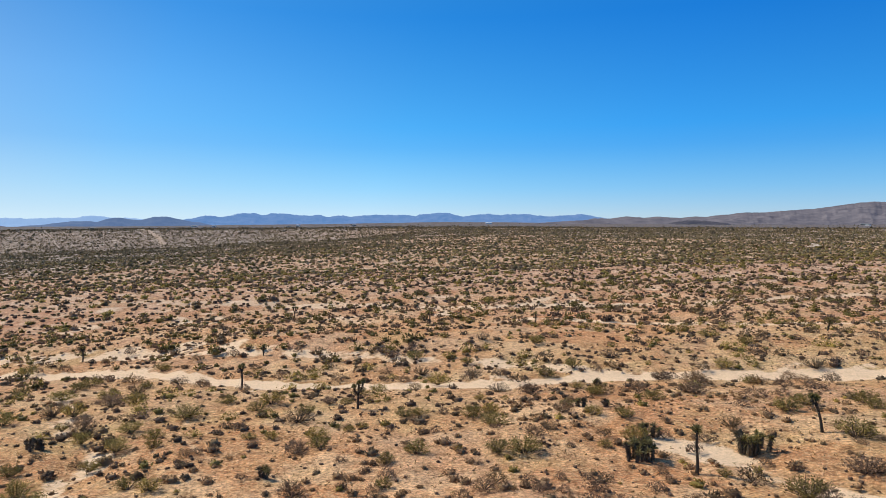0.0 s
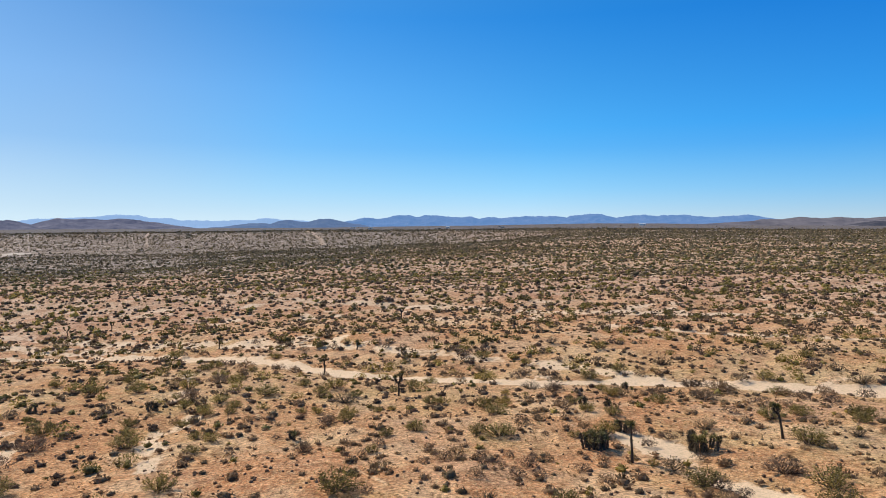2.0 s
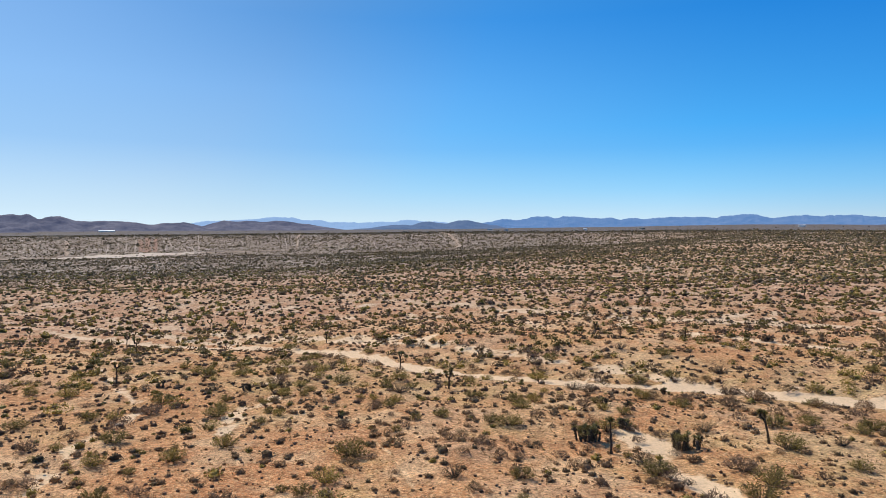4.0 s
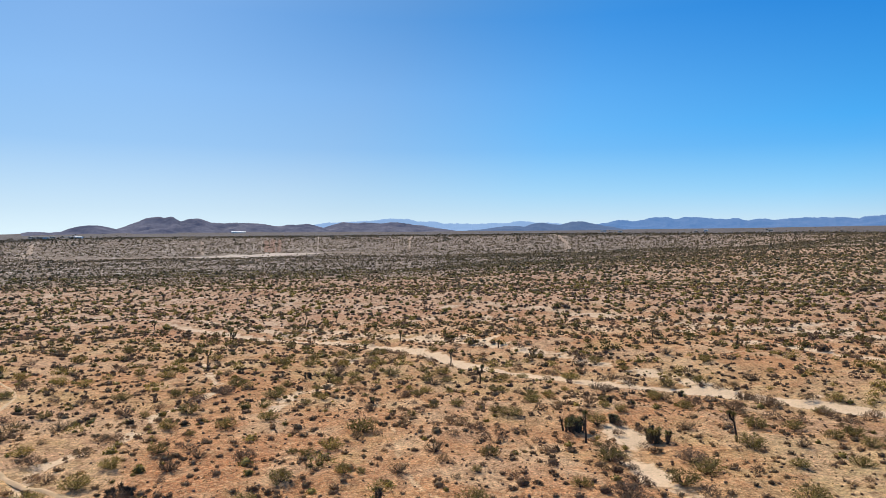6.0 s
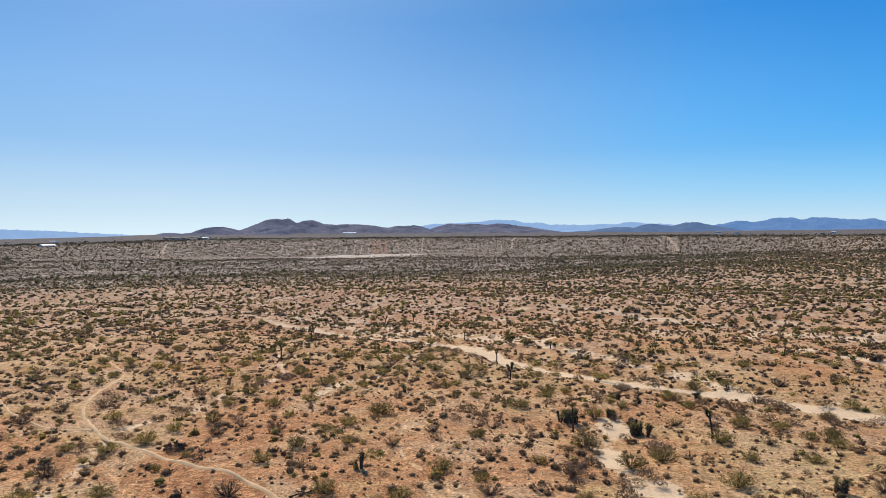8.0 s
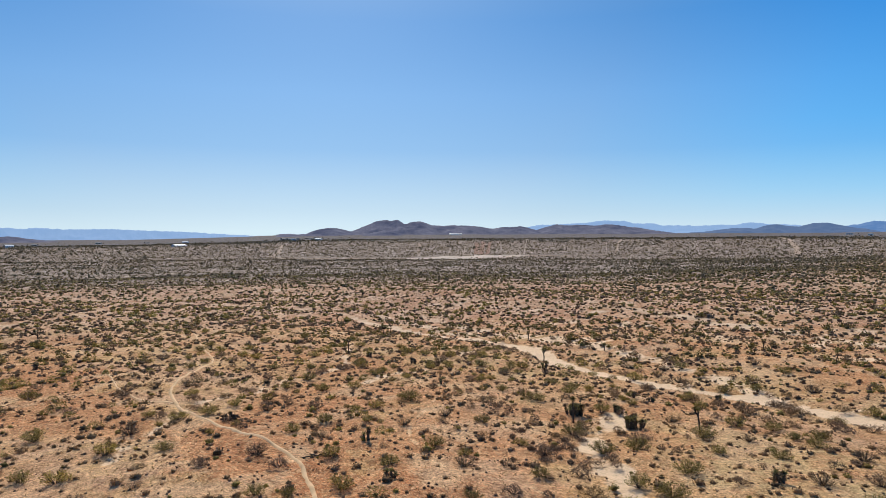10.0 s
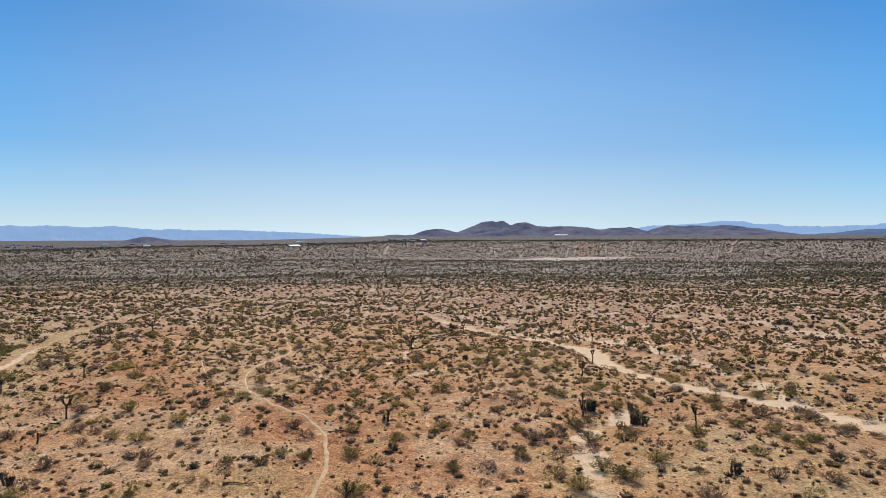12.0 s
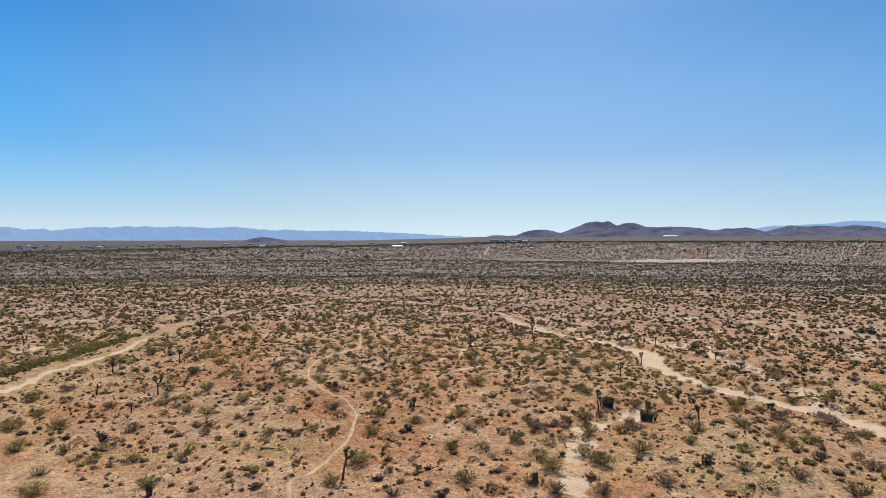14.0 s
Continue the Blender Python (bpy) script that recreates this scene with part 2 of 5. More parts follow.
def ring_tube(points, radii, sides=6, close=True):
    """Vertices and triangles of a tapered tube along points."""
    p, V, T = np.asarray(points, float), [], []
    for i, q in enumerate(p):
        d = p[min(i + 1, len(p) - 1)] - p[max(i - 1, 0)]
        d = d / (np.linalg.norm(d) + 1e-9)
        a = np.cross(d, (0.3, 0.9, 0.1))
        a /= np.linalg.norm(a) + 1e-9
        c = np.cross(d, a)
        for s in range(sides):
            w = 2 * np.pi * s / sides
            V.append(q + radii[i] * (a * np.cos(w) + c * np.sin(w)))
    for i in range(len(p) - 1):
        for s in range(sides):
            k, l = i * sides + s, i * sides + (s + 1) % sides
            T += [(k, l, l + sides), (k, l + sides, k + sides)]
    if close:
        V.append(p[-1])
        for s in range(sides):
            T.append(((len(p) - 1) * sides + s, (len(p) - 1) * sides + (s + 1) % sides, len(V) - 1))
    return np.array(V), np.array(T)


def merge(pieces):
    V, T, n = [], [], 0
    for v, t in pieces:
        V.append(v), T.append(np.asarray(t) + n)
        n += len(v)
    return np.vstack(V), np.vstack(T)


def shards(rng, centres, size, flat=0.5, lean=None, slim=0.5):
    """One small leaf (two triangles with a fold) at every centre."""
    n = len(centres)
    d = rng.normal(size=(n, 3))
    if lean is not None:
        d = d * 0.55 + lean
    d[:, 2] = d[:, 2] * flat + (0.25 if lean is None else 0)
    d /= np.linalg.norm(d, axis=1)[:, None] + 1e-9
    s = np.cross(d, rng.normal(size=(n, 3)))
    s /= np.linalg.norm(s, axis=1)[:, None] + 1e-9
    size = np.broadcast_to(np.asarray(size, float), (n,))[:, None] * rng.uniform(0.6, 1.4, (n, 1))
    up = np.cross(d, s)
    V = np.stack([centres - d * size * 0.5, centres + s * size * 0.5 * slim + up * size * 0.08, centres + d * size * 0.5, centres - s * size * 0.5 * slim + up * size * 0.08], 1)
    k = np.arange(n)[:, None] * 4
    return V.reshape(-1, 3), np.vstack([k + (0, 1, 2), k + (0, 2, 3)])


def line_distance(x, y, pts):
    p, best = np.array(pts, float), np.full(np.shape(x), 1e9)
    for a, b in zip(p[:-1], p[1:]):
        ab = b - a
        u = np.clip(((x - a[0]) * ab[0] + (y - a[1]) * ab[1]) / (ab @ ab), 0, 1)
        best = np.minimum(best, np.hypot(x - a[0] - u * ab[0], y - a[1] - u * ab[1]))
    return best


def bend(pts, steps=5):
    """A smooth line through the points."""
    p, out = np.array(pts, float), []
    q = np.vstack([2 * p[0] - p[1], p, 2 * p[-1] - p[-2]])
    for i in range(1, len(q) - 2):
        for k in range(steps):
            u = k / steps
            out.append(0.5 * (2 * q[i] + (q[i + 1] - q[i - 1]) * u + (2 * q[i - 1] - 5 * q[i] + 4 * q[i + 1] - q[i + 2]) * u * u + (3 * q[i] - q[i - 1] - 3 * q[i + 1] + q[i + 2]) * u ** 3))
    out.append(p[-1])
    return np.array(out)


# ---------------------------------------------------------------- terrain heights
AZ = (-180, -60, -28, 0, 14, 26, 40, 60, 80, 108, 140, 180)
RADII = (200, 300, 420, 700, 1120, 1500, 2600, 4700)
LEVELS = (
    (2, 2, 2, 2, 2, 2, 2, 2), (2, 2, 2, 4, 7, 13, 28, 50), (1, 0, 0, 2, 6, 12, 26, 44),
    (-1, -2, -2, 5, 9, 14, 30, 54), (-2, -3, -2, -4, -10, 10, 21, 34), (-4, -5, -4.5, -14, -20, 8, 14, 19),
    (-6, -8, -12, -20, -26, 3, 7, 12), (-7, -9, -13, -21, -29, -2, 1, 4), (-7, -10, -14, -22, -28, -14, -24, -40),
    (-5, -8, -12, -19, -24, -26, -33, -42), (-2, -4, -8, -12, -16, -20, -25, -30), (2, 2, 2, 2, 2, 2, 2, 2))

# knolls and hollows of the near desert: centre, half-widths and rise, in metres
SWELLS = ((-4, 8, 18, 14, 0.6), (-22, 62, 40, 20, -0.3), (-155, 150, 70, 35, -1.6), (-240, 50, 70, 40, -1.8), (-70, 325, 110, 60, -2.0), (-78, 75, 32, 16, -1.5), (-22, 91, 24, 9, 0.7))


def ease(v):
    v = np.clip(v, 0, 1)
    return v * v * (3 - 2 * v)


def bell(x, y, cx, cy, wide, deep):
    return np.exp(-((x - cx) / wide) ** 2 - ((y - cy) / deep) ** 2)


def wave(x, y, size, seed):
    """Smooth pseudo-random swell, about -1 to 1, of that wavelength in metres."""
    k, s = 2 * np.pi / size, seed * 1.7
    return (np.sin(k * (x + 0.31 * y) + s + 1.3 * np.sin(k * 0.53 * y + s)) + np.sin(k * (0.42 * x - 0.93 * y) + 2.1 * s + 1.1 * np.sin(k * 0.61 * x + 2 * s))) / 2


def height(x, y):
    x, y = np.asarray(x, float), np.asarray(y, float)
    near = -0.41 + 0.0368 * x - 0.0243 * y
    near = near + 0.3 * bell(x, y, 4, 24, 22, 18) - 0.7 * bell(x, y, 16, 36, 9, 7) - 1.3 * bell(x, y, 0, -26, 45, 16)
    near = near - 1.35 * np.exp(-((y - 72 + 0.25 * x) / 14) ** 2) + 2.7 * ease((y - 118) / 40)
    near = near - (0.65 + 0.0173 * x) * np.exp(-((y - 165 - 0.05 * x) / 28) ** 2) - 0.6 * bell(x, y, -85, 108, 40, 25)
    dx, dy = x - 40, y + 10
    r = np.maximum(np.hypot(dx, dy), 1)
    az = np.degrees(np.arctan2(-dx, dy))
    table, knots, radii = np.array(LEVELS, float), np.array(AZ, float), np.log(np.array(RADII, float))
    i = np.clip(np.searchsorted(knots, az) - 1, 0, len(knots) - 2)
    u = ease((az - knots[i]) / (knots[i + 1] - knots[i])) * 0.5 + np.clip((az - knots[i]) / (knots[i + 1] - knots[i]), 0, 1) * 0.5
    lr = np.clip(np.log(r), radii[0], radii[-1])
    j = np.clip(np.searchsorted(radii, lr) - 1, 0, len(radii) - 2)
    v = (lr - radii[j]) / (radii[j + 1] - radii[j])
    v = 0.5 * v + 0.5 * ease(v)
    far = (table[i, j] * (1 - u) + table[i + 1, j] * u) * (1 - v) + (table[i, j + 1] * (1 - u) + table[i + 1, j + 1] * u) * v
    far = far + 0.6 * wave(x, y, 140, 1) + 0.7 * wave(x, y, 420, 2) * ease((r - 500) / 600)
    mix = ease((r - 230) / 130)
    small = 0.16 * wave(x, y, 11, 3) + 0.10 * wave(x, y, 4.3, 4) + 0.3 * wave(x, y, 33, 5) * ease((r - 60) / 80)
    swell = sum(rise * bell(x, y, *at) for *at, rise in SWELLS)
    return near * (1 - mix) + far * mix + small + swell


# ---------------------------------------------------------------- the ground, one sheet to the horizon
ROAD = bend(((-300, 15), (-262, 33), (-240, 48), (-217, 60), (-197, 67), (-173, 74), (-148, 79), (-128, 81.5), (-112, 80), (-100, 77.5), (-90, 78), (-78, 80.5), (-66, 81.5), (-55, 81.5), (-44.0, 79.9), (-37.8, 78.0), (-28.9, 73.3), (-23.4, 69.5), (-14.7, 65.5), (-8.3, 64.5), (-1.3, 63.1), (7.0, 63.5), (13.0, 65.5), (19.0, 65.6), (26.0, 65.2), (32.0, 64.2), (40.0, 63.2), (60.0, 60.0), (90.0, 55.0), (150.0, 50.0)))
WEST_ROAD = bend(((60.0, -62.0), (0.0, -42.0), (-19.7, -35.3), (-29.2, -34.0), (-36.3, -32.1), (-45.5, -28.3), (-55.8, -25.6), (-69.7, -23.9), (-91.4, -19.5), (-109.3, -15.2), (-133.7, -5.4), (-172.7, 18.3), (-240.0, 40.0)))
TRAIL = bend(((-92.0, 27.6), (-73, 23), (-61.9, 20.8), (-50.0, 18.5), (-43.9, 15.8), (-38.3, 12.0), (-31.7, 8.1), (-26.4, 6.0), (-21.4, 4.8), (-16.5, 4.0), (-12.7, 3.6), (-8.4, 3.6), (-3.4, 4.2), (1.5, 4.9), (5.0, 6.0), (10.5, 6.1), (14.5, 5.1), (19.9, 3.5), (24.6, 1.2), (29.1, -1.3), (30.4, -2.9), (34.0, -3.3), (44.0, -4.0)))
BRANCH = bend(((-16.6, 3.7), (-23.2, 1.4), (-32.8, 1.0), (-44.9, 2.0)))
SIDE_TRAIL = bend(((34.0, 16.0), (26.1, 17.0), (20.5, 14.7), (12.9, 16.1), (7.0, 19.5), (0.3, 26.8), (-6.0, 33.0), (-15.5, 41.3), (-19.7, 50.5), (-24.4, 57.0)))
WASHES = (
    (bend(((11.0, 43.6), (13.5, 41.4), (16.0, 38.8), (18.1, 34.9), (19.3, 32.2), (21.7, 28.5), (24.5, 26.5), (31.0, 22.0), (38.0, 18.0))), 1.9),
    (bend(((-35.7, 61.9), (-27.7, 48.4), (-23.2, 43.3), (-21.3, 40.8), (-20.7, 37.2), (-21.2, 35.5), (-15.9, 27.9))), 1.1),
    (bend(((-62.6, 56.3), (-54.8, 46.9), (-40.7, 38.3), (-29.4, 31.0), (-24.9, 21.8), (-20.1, 16.9), (-16.5, 10.8), (-14.9, 5.5), (-7.8, 0.6), (1.1, -6.1))), 0.95),
    (bend(((14.0, 106.0), (18.3, 103.3), (21.7, 101.7), (26.6, 98.9), (31.5, 95.6), (45.0, 91.0), (70.0, 88.0))), 2.6),
    (bend(((-140, 96), (-110, 90), (-85, 88), (-62, 90), (-45, 92), (-30, 90))), 4.5),
    (bend(((-49.0, -44.7), (-58.0, -41.3), (-66.0, -38.7), (-84.0, -36.0))), 1.5),
    (bend(((-90.0, -56.0), (-104.0, -47.8), (-117.0, -36.9), (-143.0, -19.4), (-180.0, 0.0))), 1.8),
    (bend(((-70.9, 149.0), (-40.2, 138.3), (0.0, 128.0), (40.0, 124.0), (80.0, 126.0))), 3.5),
    (bend(((-143.8, 114.2), (-100.6, 100.4), (-70.2, 94.2), (-45.1, 90.1), (-20.2, 84.2), (3.7, 76.4), (18.0, 68.0))), 2.4))
BENCH_TRAIL = bend(((-240, 205), (-160, 214), (-100, 226), (-51.9, 222), (-33.9, 216), (-17.7, 216), (0, 213.3), (24.7, 212.9), (70, 210), (140, 200)))


def soil_masks(x, y):
    ragged = 0.35 * wave(x, y, 3.1, 6) + 0.25 * wave(x, y, 7.7, 7)
    fade = 0.42 + 0.58 * ease((x + 150) / 60) + 0.2 * wave(x, y, 14, 13) * (x < -100)
    sand = 1.15 * fade * ease((0.9 + 1.0 * ease((x + 120) / 60) + ragged * 1.3 - line_distance(x, y, ROAD)) / 1.3 + 0.5)
    sand = np.maximum(sand, (0.35 + 0.75 * ease((x + 80) / 25)) * ease((0.5 + ragged * 0.6 - line_distance(x, y, WEST_ROAD)) / 0.9 + 0.5))
    for pts, wide in WASHES:
        sand = np.maximum(sand, (0.52 + 0.34 * wave(x, y, 9, 8)) * ease((wide * 0.75 + 1.2 * ragged - line_distance(x, y, pts)) / 1.6 + 0.5))
    flats = ease((wave(x, y, 23, 9) + 0.8 * wave(x, y, 8, 10) - 0.35) / 0.6) * (0.04 + 0.96 * np.exp(-((y - 128 - 0.05 * x) / 26) ** 2))
    sand = np.maximum(sand, 0.55 * flats)
    sand = np.maximum(sand, 0.7 * ease((6 + 6 * ragged - line_distance(x, y, ROAD)) / 7) * ease(wave(x, y, 6, 11) * 2.2))
    trail = 0.6 * ease((0.22 + 0.35 * ragged - line_distance(x, y, SIDE_TRAIL)) / 0.5 + 0.5)
    grass = ease((26 - np.hypot(x - 38, (y - 36) * 1.3)) / 22) + 0.9 * ease((16 + 5 * ragged - line_distance(x, y, WEST_ROAD)) / 14) * (y < -5)
    grass = grass + 0.8 * bell(x, y, 40, 70, 60, 14) + 0.7 * bell(x, y, -30, 50, 30, 14) + 0.8 * bell(x, y, -140, -40, 70, 40)
    r = np.hypot(x - 40, y + 10)
    az = np.degrees(np.arctan2(-(x - 40), y + 10))
    grass = grass + 0.55 * ease((r - 215) / 110) * ease((24 - az) / 12)
    valley = np.maximum(ease((r - 280) / 220) * ease((az - 14) / 14), ease((r - 560) / 260) * (0.62 + 0.38 * ease((az - 6) / 14)))
    pale = 0.55 * ease((np.hypot(x - 10, y - 20) - 75) / 90)
    plain = 0.9 * ease((r - 1380) / 260)
    return sand, trail, np.clip(grass, 0, 1), np.clip(valley * 0.85, 0, 1), pale, plain


def build_ground():
    az = np.radians(np.concatenate([np.arange(-62, 128, 0.44), np.arange(128, 298, 3.4)]))
    radius = np.concatenate([[0.01, 2.5], np.geomspace(5, 4800, 500)])
    A, Rr = np.meshgrid(az, radius)
    x, y = 40 - np.sin(A) * Rr, -10 + np.cos(A) * Rr
    z = height(x, y)
    sand, trail, grass, valley, pale, plain = soil_masks(x, y)
    d = line_distance(x, y, ROAD)
    z = z - 0.22 * np.exp(-(d / 2.6) ** 2) + 0.12 * np.exp(-((d - 3.6) / 1.0) ** 2) - 0.06 * trail
    for pts, wide in WASHES:
        z = z - 0.16 * np.exp(-(line_distance(x, y, pts) / wide) ** 2)
    m, n = x.shape
    i, j = np.meshgrid(np.arange(m - 1), np.arange(n), indexing="ij")
    k = (j + 1) % n
    faces = np.stack([i * n + j, i * n + k, (i + 1) * n + k, (i + 1) * n + j], -1).reshape(-1, 4)
    ob = raw("ground", np.stack([x, y, z], -1).reshape(-1, 3), faces[:, ::-1], SOIL, smooth=True)
    for key, v in (("sand", sand), ("trail", trail), ("grass", grass), ("valley", valley), ("pale", pale), ("plain", plain)):
        ob.data.attributes.new(key, "FLOAT", "POINT").data.foreach_set("value", v.astype(np.float32).ravel())
    return tagged(ob, "reddish tan desert soil with pale sandy tracks and washes", "ground", kind="structure")


build_ground()


def laid_strip(name, pts, wide, mat, label, category, rise=0.25, taper=0.0, lower=0.1):
    """A strip of dirt on the far ground, with ragged edges."""
    p = bend(pts, 8 if lower > 0.06 else 2)
    d = np.gradient(p, axis=0)
    d /= np.linalg.norm(d, axis=1)[:, None]
    side = np.stack([-d[:, 1], d[:, 0]], 1)
    cols, u = [], np.linspace(0, np.pi, len(p))
    wide = wide * (1 - taper + taper * np.sin(u))[:, None]
    for s in (-1, -0.4, 0.4, 1):
        q = p + side * s * wide / 2 * (1 + 0.3 * wave(p[:, 0] * 1.0, p[:, 1], (40 + 9 * s) if lower > 0.06 else 2.3 + s, 12 + s))[:, None]
        cols.append(np.c_[q, height(q[:, 0], q[:, 1]) + (rise if abs(s) < 1 else -lower)])
    V = np.stack(cols, 1).reshape(-1, 3)
    F = [(i * 4 + k, i * 4 + k + 1, i * 4 + k + 5, i * 4 + k + 4) for i in range(len(p) - 1) for k in range(3)]
    return tagged(raw(name, V, F, mat, smooth=True), label, category, kind="structure")


def dense(pts, step=12.0):
    p, out = np.array(pts, float), []
    for a, b in zip(p[:-1], p[1:]):
        n = max(2, int(np.hypot(*(b - a)) / step))
        out += [tuple(a + (b - a) * k / n) for k in range(n)]
    return out + [tuple(p[-1])]


laid_strip("dry_wash", dense(((-893, 612), (-882, 632), (-858, 680), (-832, 735), (-806, 782), (-796, 800)), 9), 70, SAND, "pale dry sand wash below the far slope", "dry wash", 0.9, 0.8)
laid_strip("dry_wash", dense(((-1010, 440), (-965, 520), (-925, 580), (-888, 640)), 9), 5, TRACK, "thin pale sand wash below the far slope", "dry wash", 0.6)
laid_strip("dry_wash", dense(((-800, 795), (-770, 840), (-730, 890), (-680, 930)), 9), 5, TRACK, "thin pale sand wash below the far slope", "dry wash", 0.6)
laid_strip("red_slope", dense(((-883, 759), (-1034, 887)), 12), 9, RED_DIRT, "bare reddish earth on the far slope", "slope", 0.5)
laid_strip("red_slope", dense(((-865, 757), (-1042, 911)), 12), 11, RED_DIRT, "bare reddish earth on the far slope", "slope", 0.5)
laid_strip("red_slope", dense(((-862, 769), (-1028, 917)), 12), 8, RED_DIRT, "bare reddish earth on the far slope", "slope", 0.5)
laid_strip("dirt_track", dense(((-445, 1055), (-480, 1130), (-560, 1270), (-640, 1390)), 20), 11, TRACK, "steep dirt track climbing the far slope", "dirt track", 0.7)
laid_strip("dirt_track", dense(((-918, 655), (-990, 705), (-1040, 742), (-1097, 778)), 16), 7, TRACK, "narrow dirt track straight up the far slope", "dirt track", 0.7)
laid_strip("dirt_track", dense(((-985, 440), (-1045, 431), (-1100, 468), (-1170, 500), (-1236, 531)), 16), 8, TRACK, "pale dirt track winding up the far slope", "dirt track", 0.7)
laid_strip("dirt_track", dense(((-700, 930), (-760, 1010), (-830, 1100), (-880, 1180)), 16), 6, TRACK, "faint dirt track on the far slope", "dirt track", 0.7)
laid_strip("dirt_track", dense(((-27, 345), (-25, 334), (-19, 312), (-14, 298), (-5, 276), (12, 262), (40, 255)), 8), 2.4, TRACK, "pale dirt track crossing the low mound", "dirt track", 0.2)
laid_strip("dirt_track", dense(((236, 428), (248, 440), (253, 446), (262, 470), (258, 486), (268, 520)), 8), 6, SAND, "bright dirt track on the rising flat", "dirt track", 0.4)
laid_strip("footpath", [tuple(q) for q in BENCH_TRAIL[::3]], 2.0, RED_DIRT, "reddish footpath along the edge of the bench", "footpath", 0.1)
for line, wide in ((TRAIL, 0.46), (BRANCH, 0.38)):
    laid_strip("footpath", dense(line, 0.7), wide, PATH, "narrow pale sandy footpath worn into the red soil", "footpath", 0.09, lower=0.05)
for foot, head, wide in (((-900, 707), (-984, 777), 3), ((-891, 719), (-1004, 814), 4), ((-884, 730), (-1014, 840), 4), ((-878, 743), (-1031, 874), 4), ((-917, 852), (-1039, 949), 3), ((-821, 784), (-917, 852), 3), ((-815, 791), (-940, 891), 3), ((-801, 791), (-913, 895), 4), ((-814, 815), (-1150, 1148), 4), ((-786, 840), (-906, 955), 2), ((-737, 885), (-860, 1006), 2), ((-706, 910), (-866, 1106), 3), ((-570, 985), (-783, 1298), 3)):
    laid_strip("gully", dense((foot, head), 16), wide, GULLY_DIRT, "bare pale gully eroded into the far slope", "gully", 0.6)


# ---------------------------------------------------------------- hills and ranges round the horizon
def ridge(name, line, radius, thick, mat, label, rough=0.03, seed=1, cut=0.9):
    """A chain of hills: crest heights by bearing from the walk, with spurs and gullies on both flanks."""
    rng = np.random.RandomState(seed)
    az = np.arange(line[0][0], line[-1][0], 0.07)
    crest = np.interp(az, [p[0] for p in line], [p[1] for p in line])
    crest = np.convolve(np.pad(crest, 2, mode="edge"), (0.1, 0.25, 0.3, 0.25, 0.1), "valid")
    jag = np.convolve(rng.normal(size=len(az) + 4), np.ones(5) / 5, "valid") * 1.6 + np.convolve(rng.normal(size=len(az) + 14), np.ones(15) / 15, "valid") * 2.4 + rng.normal(size=len(az)) * 0.4
    crest = crest + rough * 28 * jag
    rows = np.linspace(-1, 1, 27)
    A, S = np.meshgrid(np.radians(az), rows, indexing="ij")
    reach = radius + S * thick
    x, y = 40 - np.sin(A) * reach, -10 + np.cos(A) * reach
    foot = np.minimum(height(x, y) - 4, crest[:, None] - 2)
    H = crest[:, None] - foot
    base = 1 - np.abs(S)
    folds = sum(np.abs(wave(x + 0.4 * size * wave(x, y, size * 1.7, seed + k), y, size, seed + 2 * k)) * w for k, (size, w) in enumerate(((330, 0.6), (160, 0.4), (75, 0.12))))
    Z = foot + H * base ** (0.75 + cut * folds) - 0.18 * H * folds * base * (1 - base) * 2
    V = np.stack([x, y, Z], -1).reshape(-1, 3)
    m, n = A.shape
    i, j = np.meshgrid(np.arange(m - 1), np.arange(n - 1), indexing="ij")
    F = np.stack([i * n + j, i * n + j + 1, (i + 1) * n + j + 1, (i + 1) * n + j], -1).reshape(-1, 4)
    return tagged(raw(name, V, F, mat, smooth=True), label, "mountain" if "range" in name else "hill", kind="structure")


# haze glow painted on far rock, which gives off no light of its own
BLUE_HAZE_ROCK = rock_material("blue_range", (0.03, 0.035, 0.045), (0.085, 0.085, 0.095), (0.095, 0.21, 0.45), 1.0)
PALE_HAZE_ROCK = rock_material("pale_blue_range", (0.04, 0.045, 0.06), (0.08, 0.085, 0.10), (0.27, 0.43, 0.70), 0.95)
STEEL_HAZE_ROCK = rock_material("blue_slate_hills", (0.04, 0.04, 0.05), (0.08, 0.078, 0.08), (0.085, 0.15, 0.29), 0.95)
# no emission here: bluish base colour stands in for the haze on nearer hills
HAZE_TINT_ROCK = rock_material("slate_hills", (0.105, 0.113, 0.165), (0.24, 0.232, 0.275))
HAZY_BROWN_ROCK = rock_material("brown_hills", (0.125, 0.118, 0.138), (0.225, 0.203, 0.215))
HAZY_DARK_ROCK = rock_material("dark_hills", (0.055, 0.06, 0.08), (0.115, 0.108, 0.125))
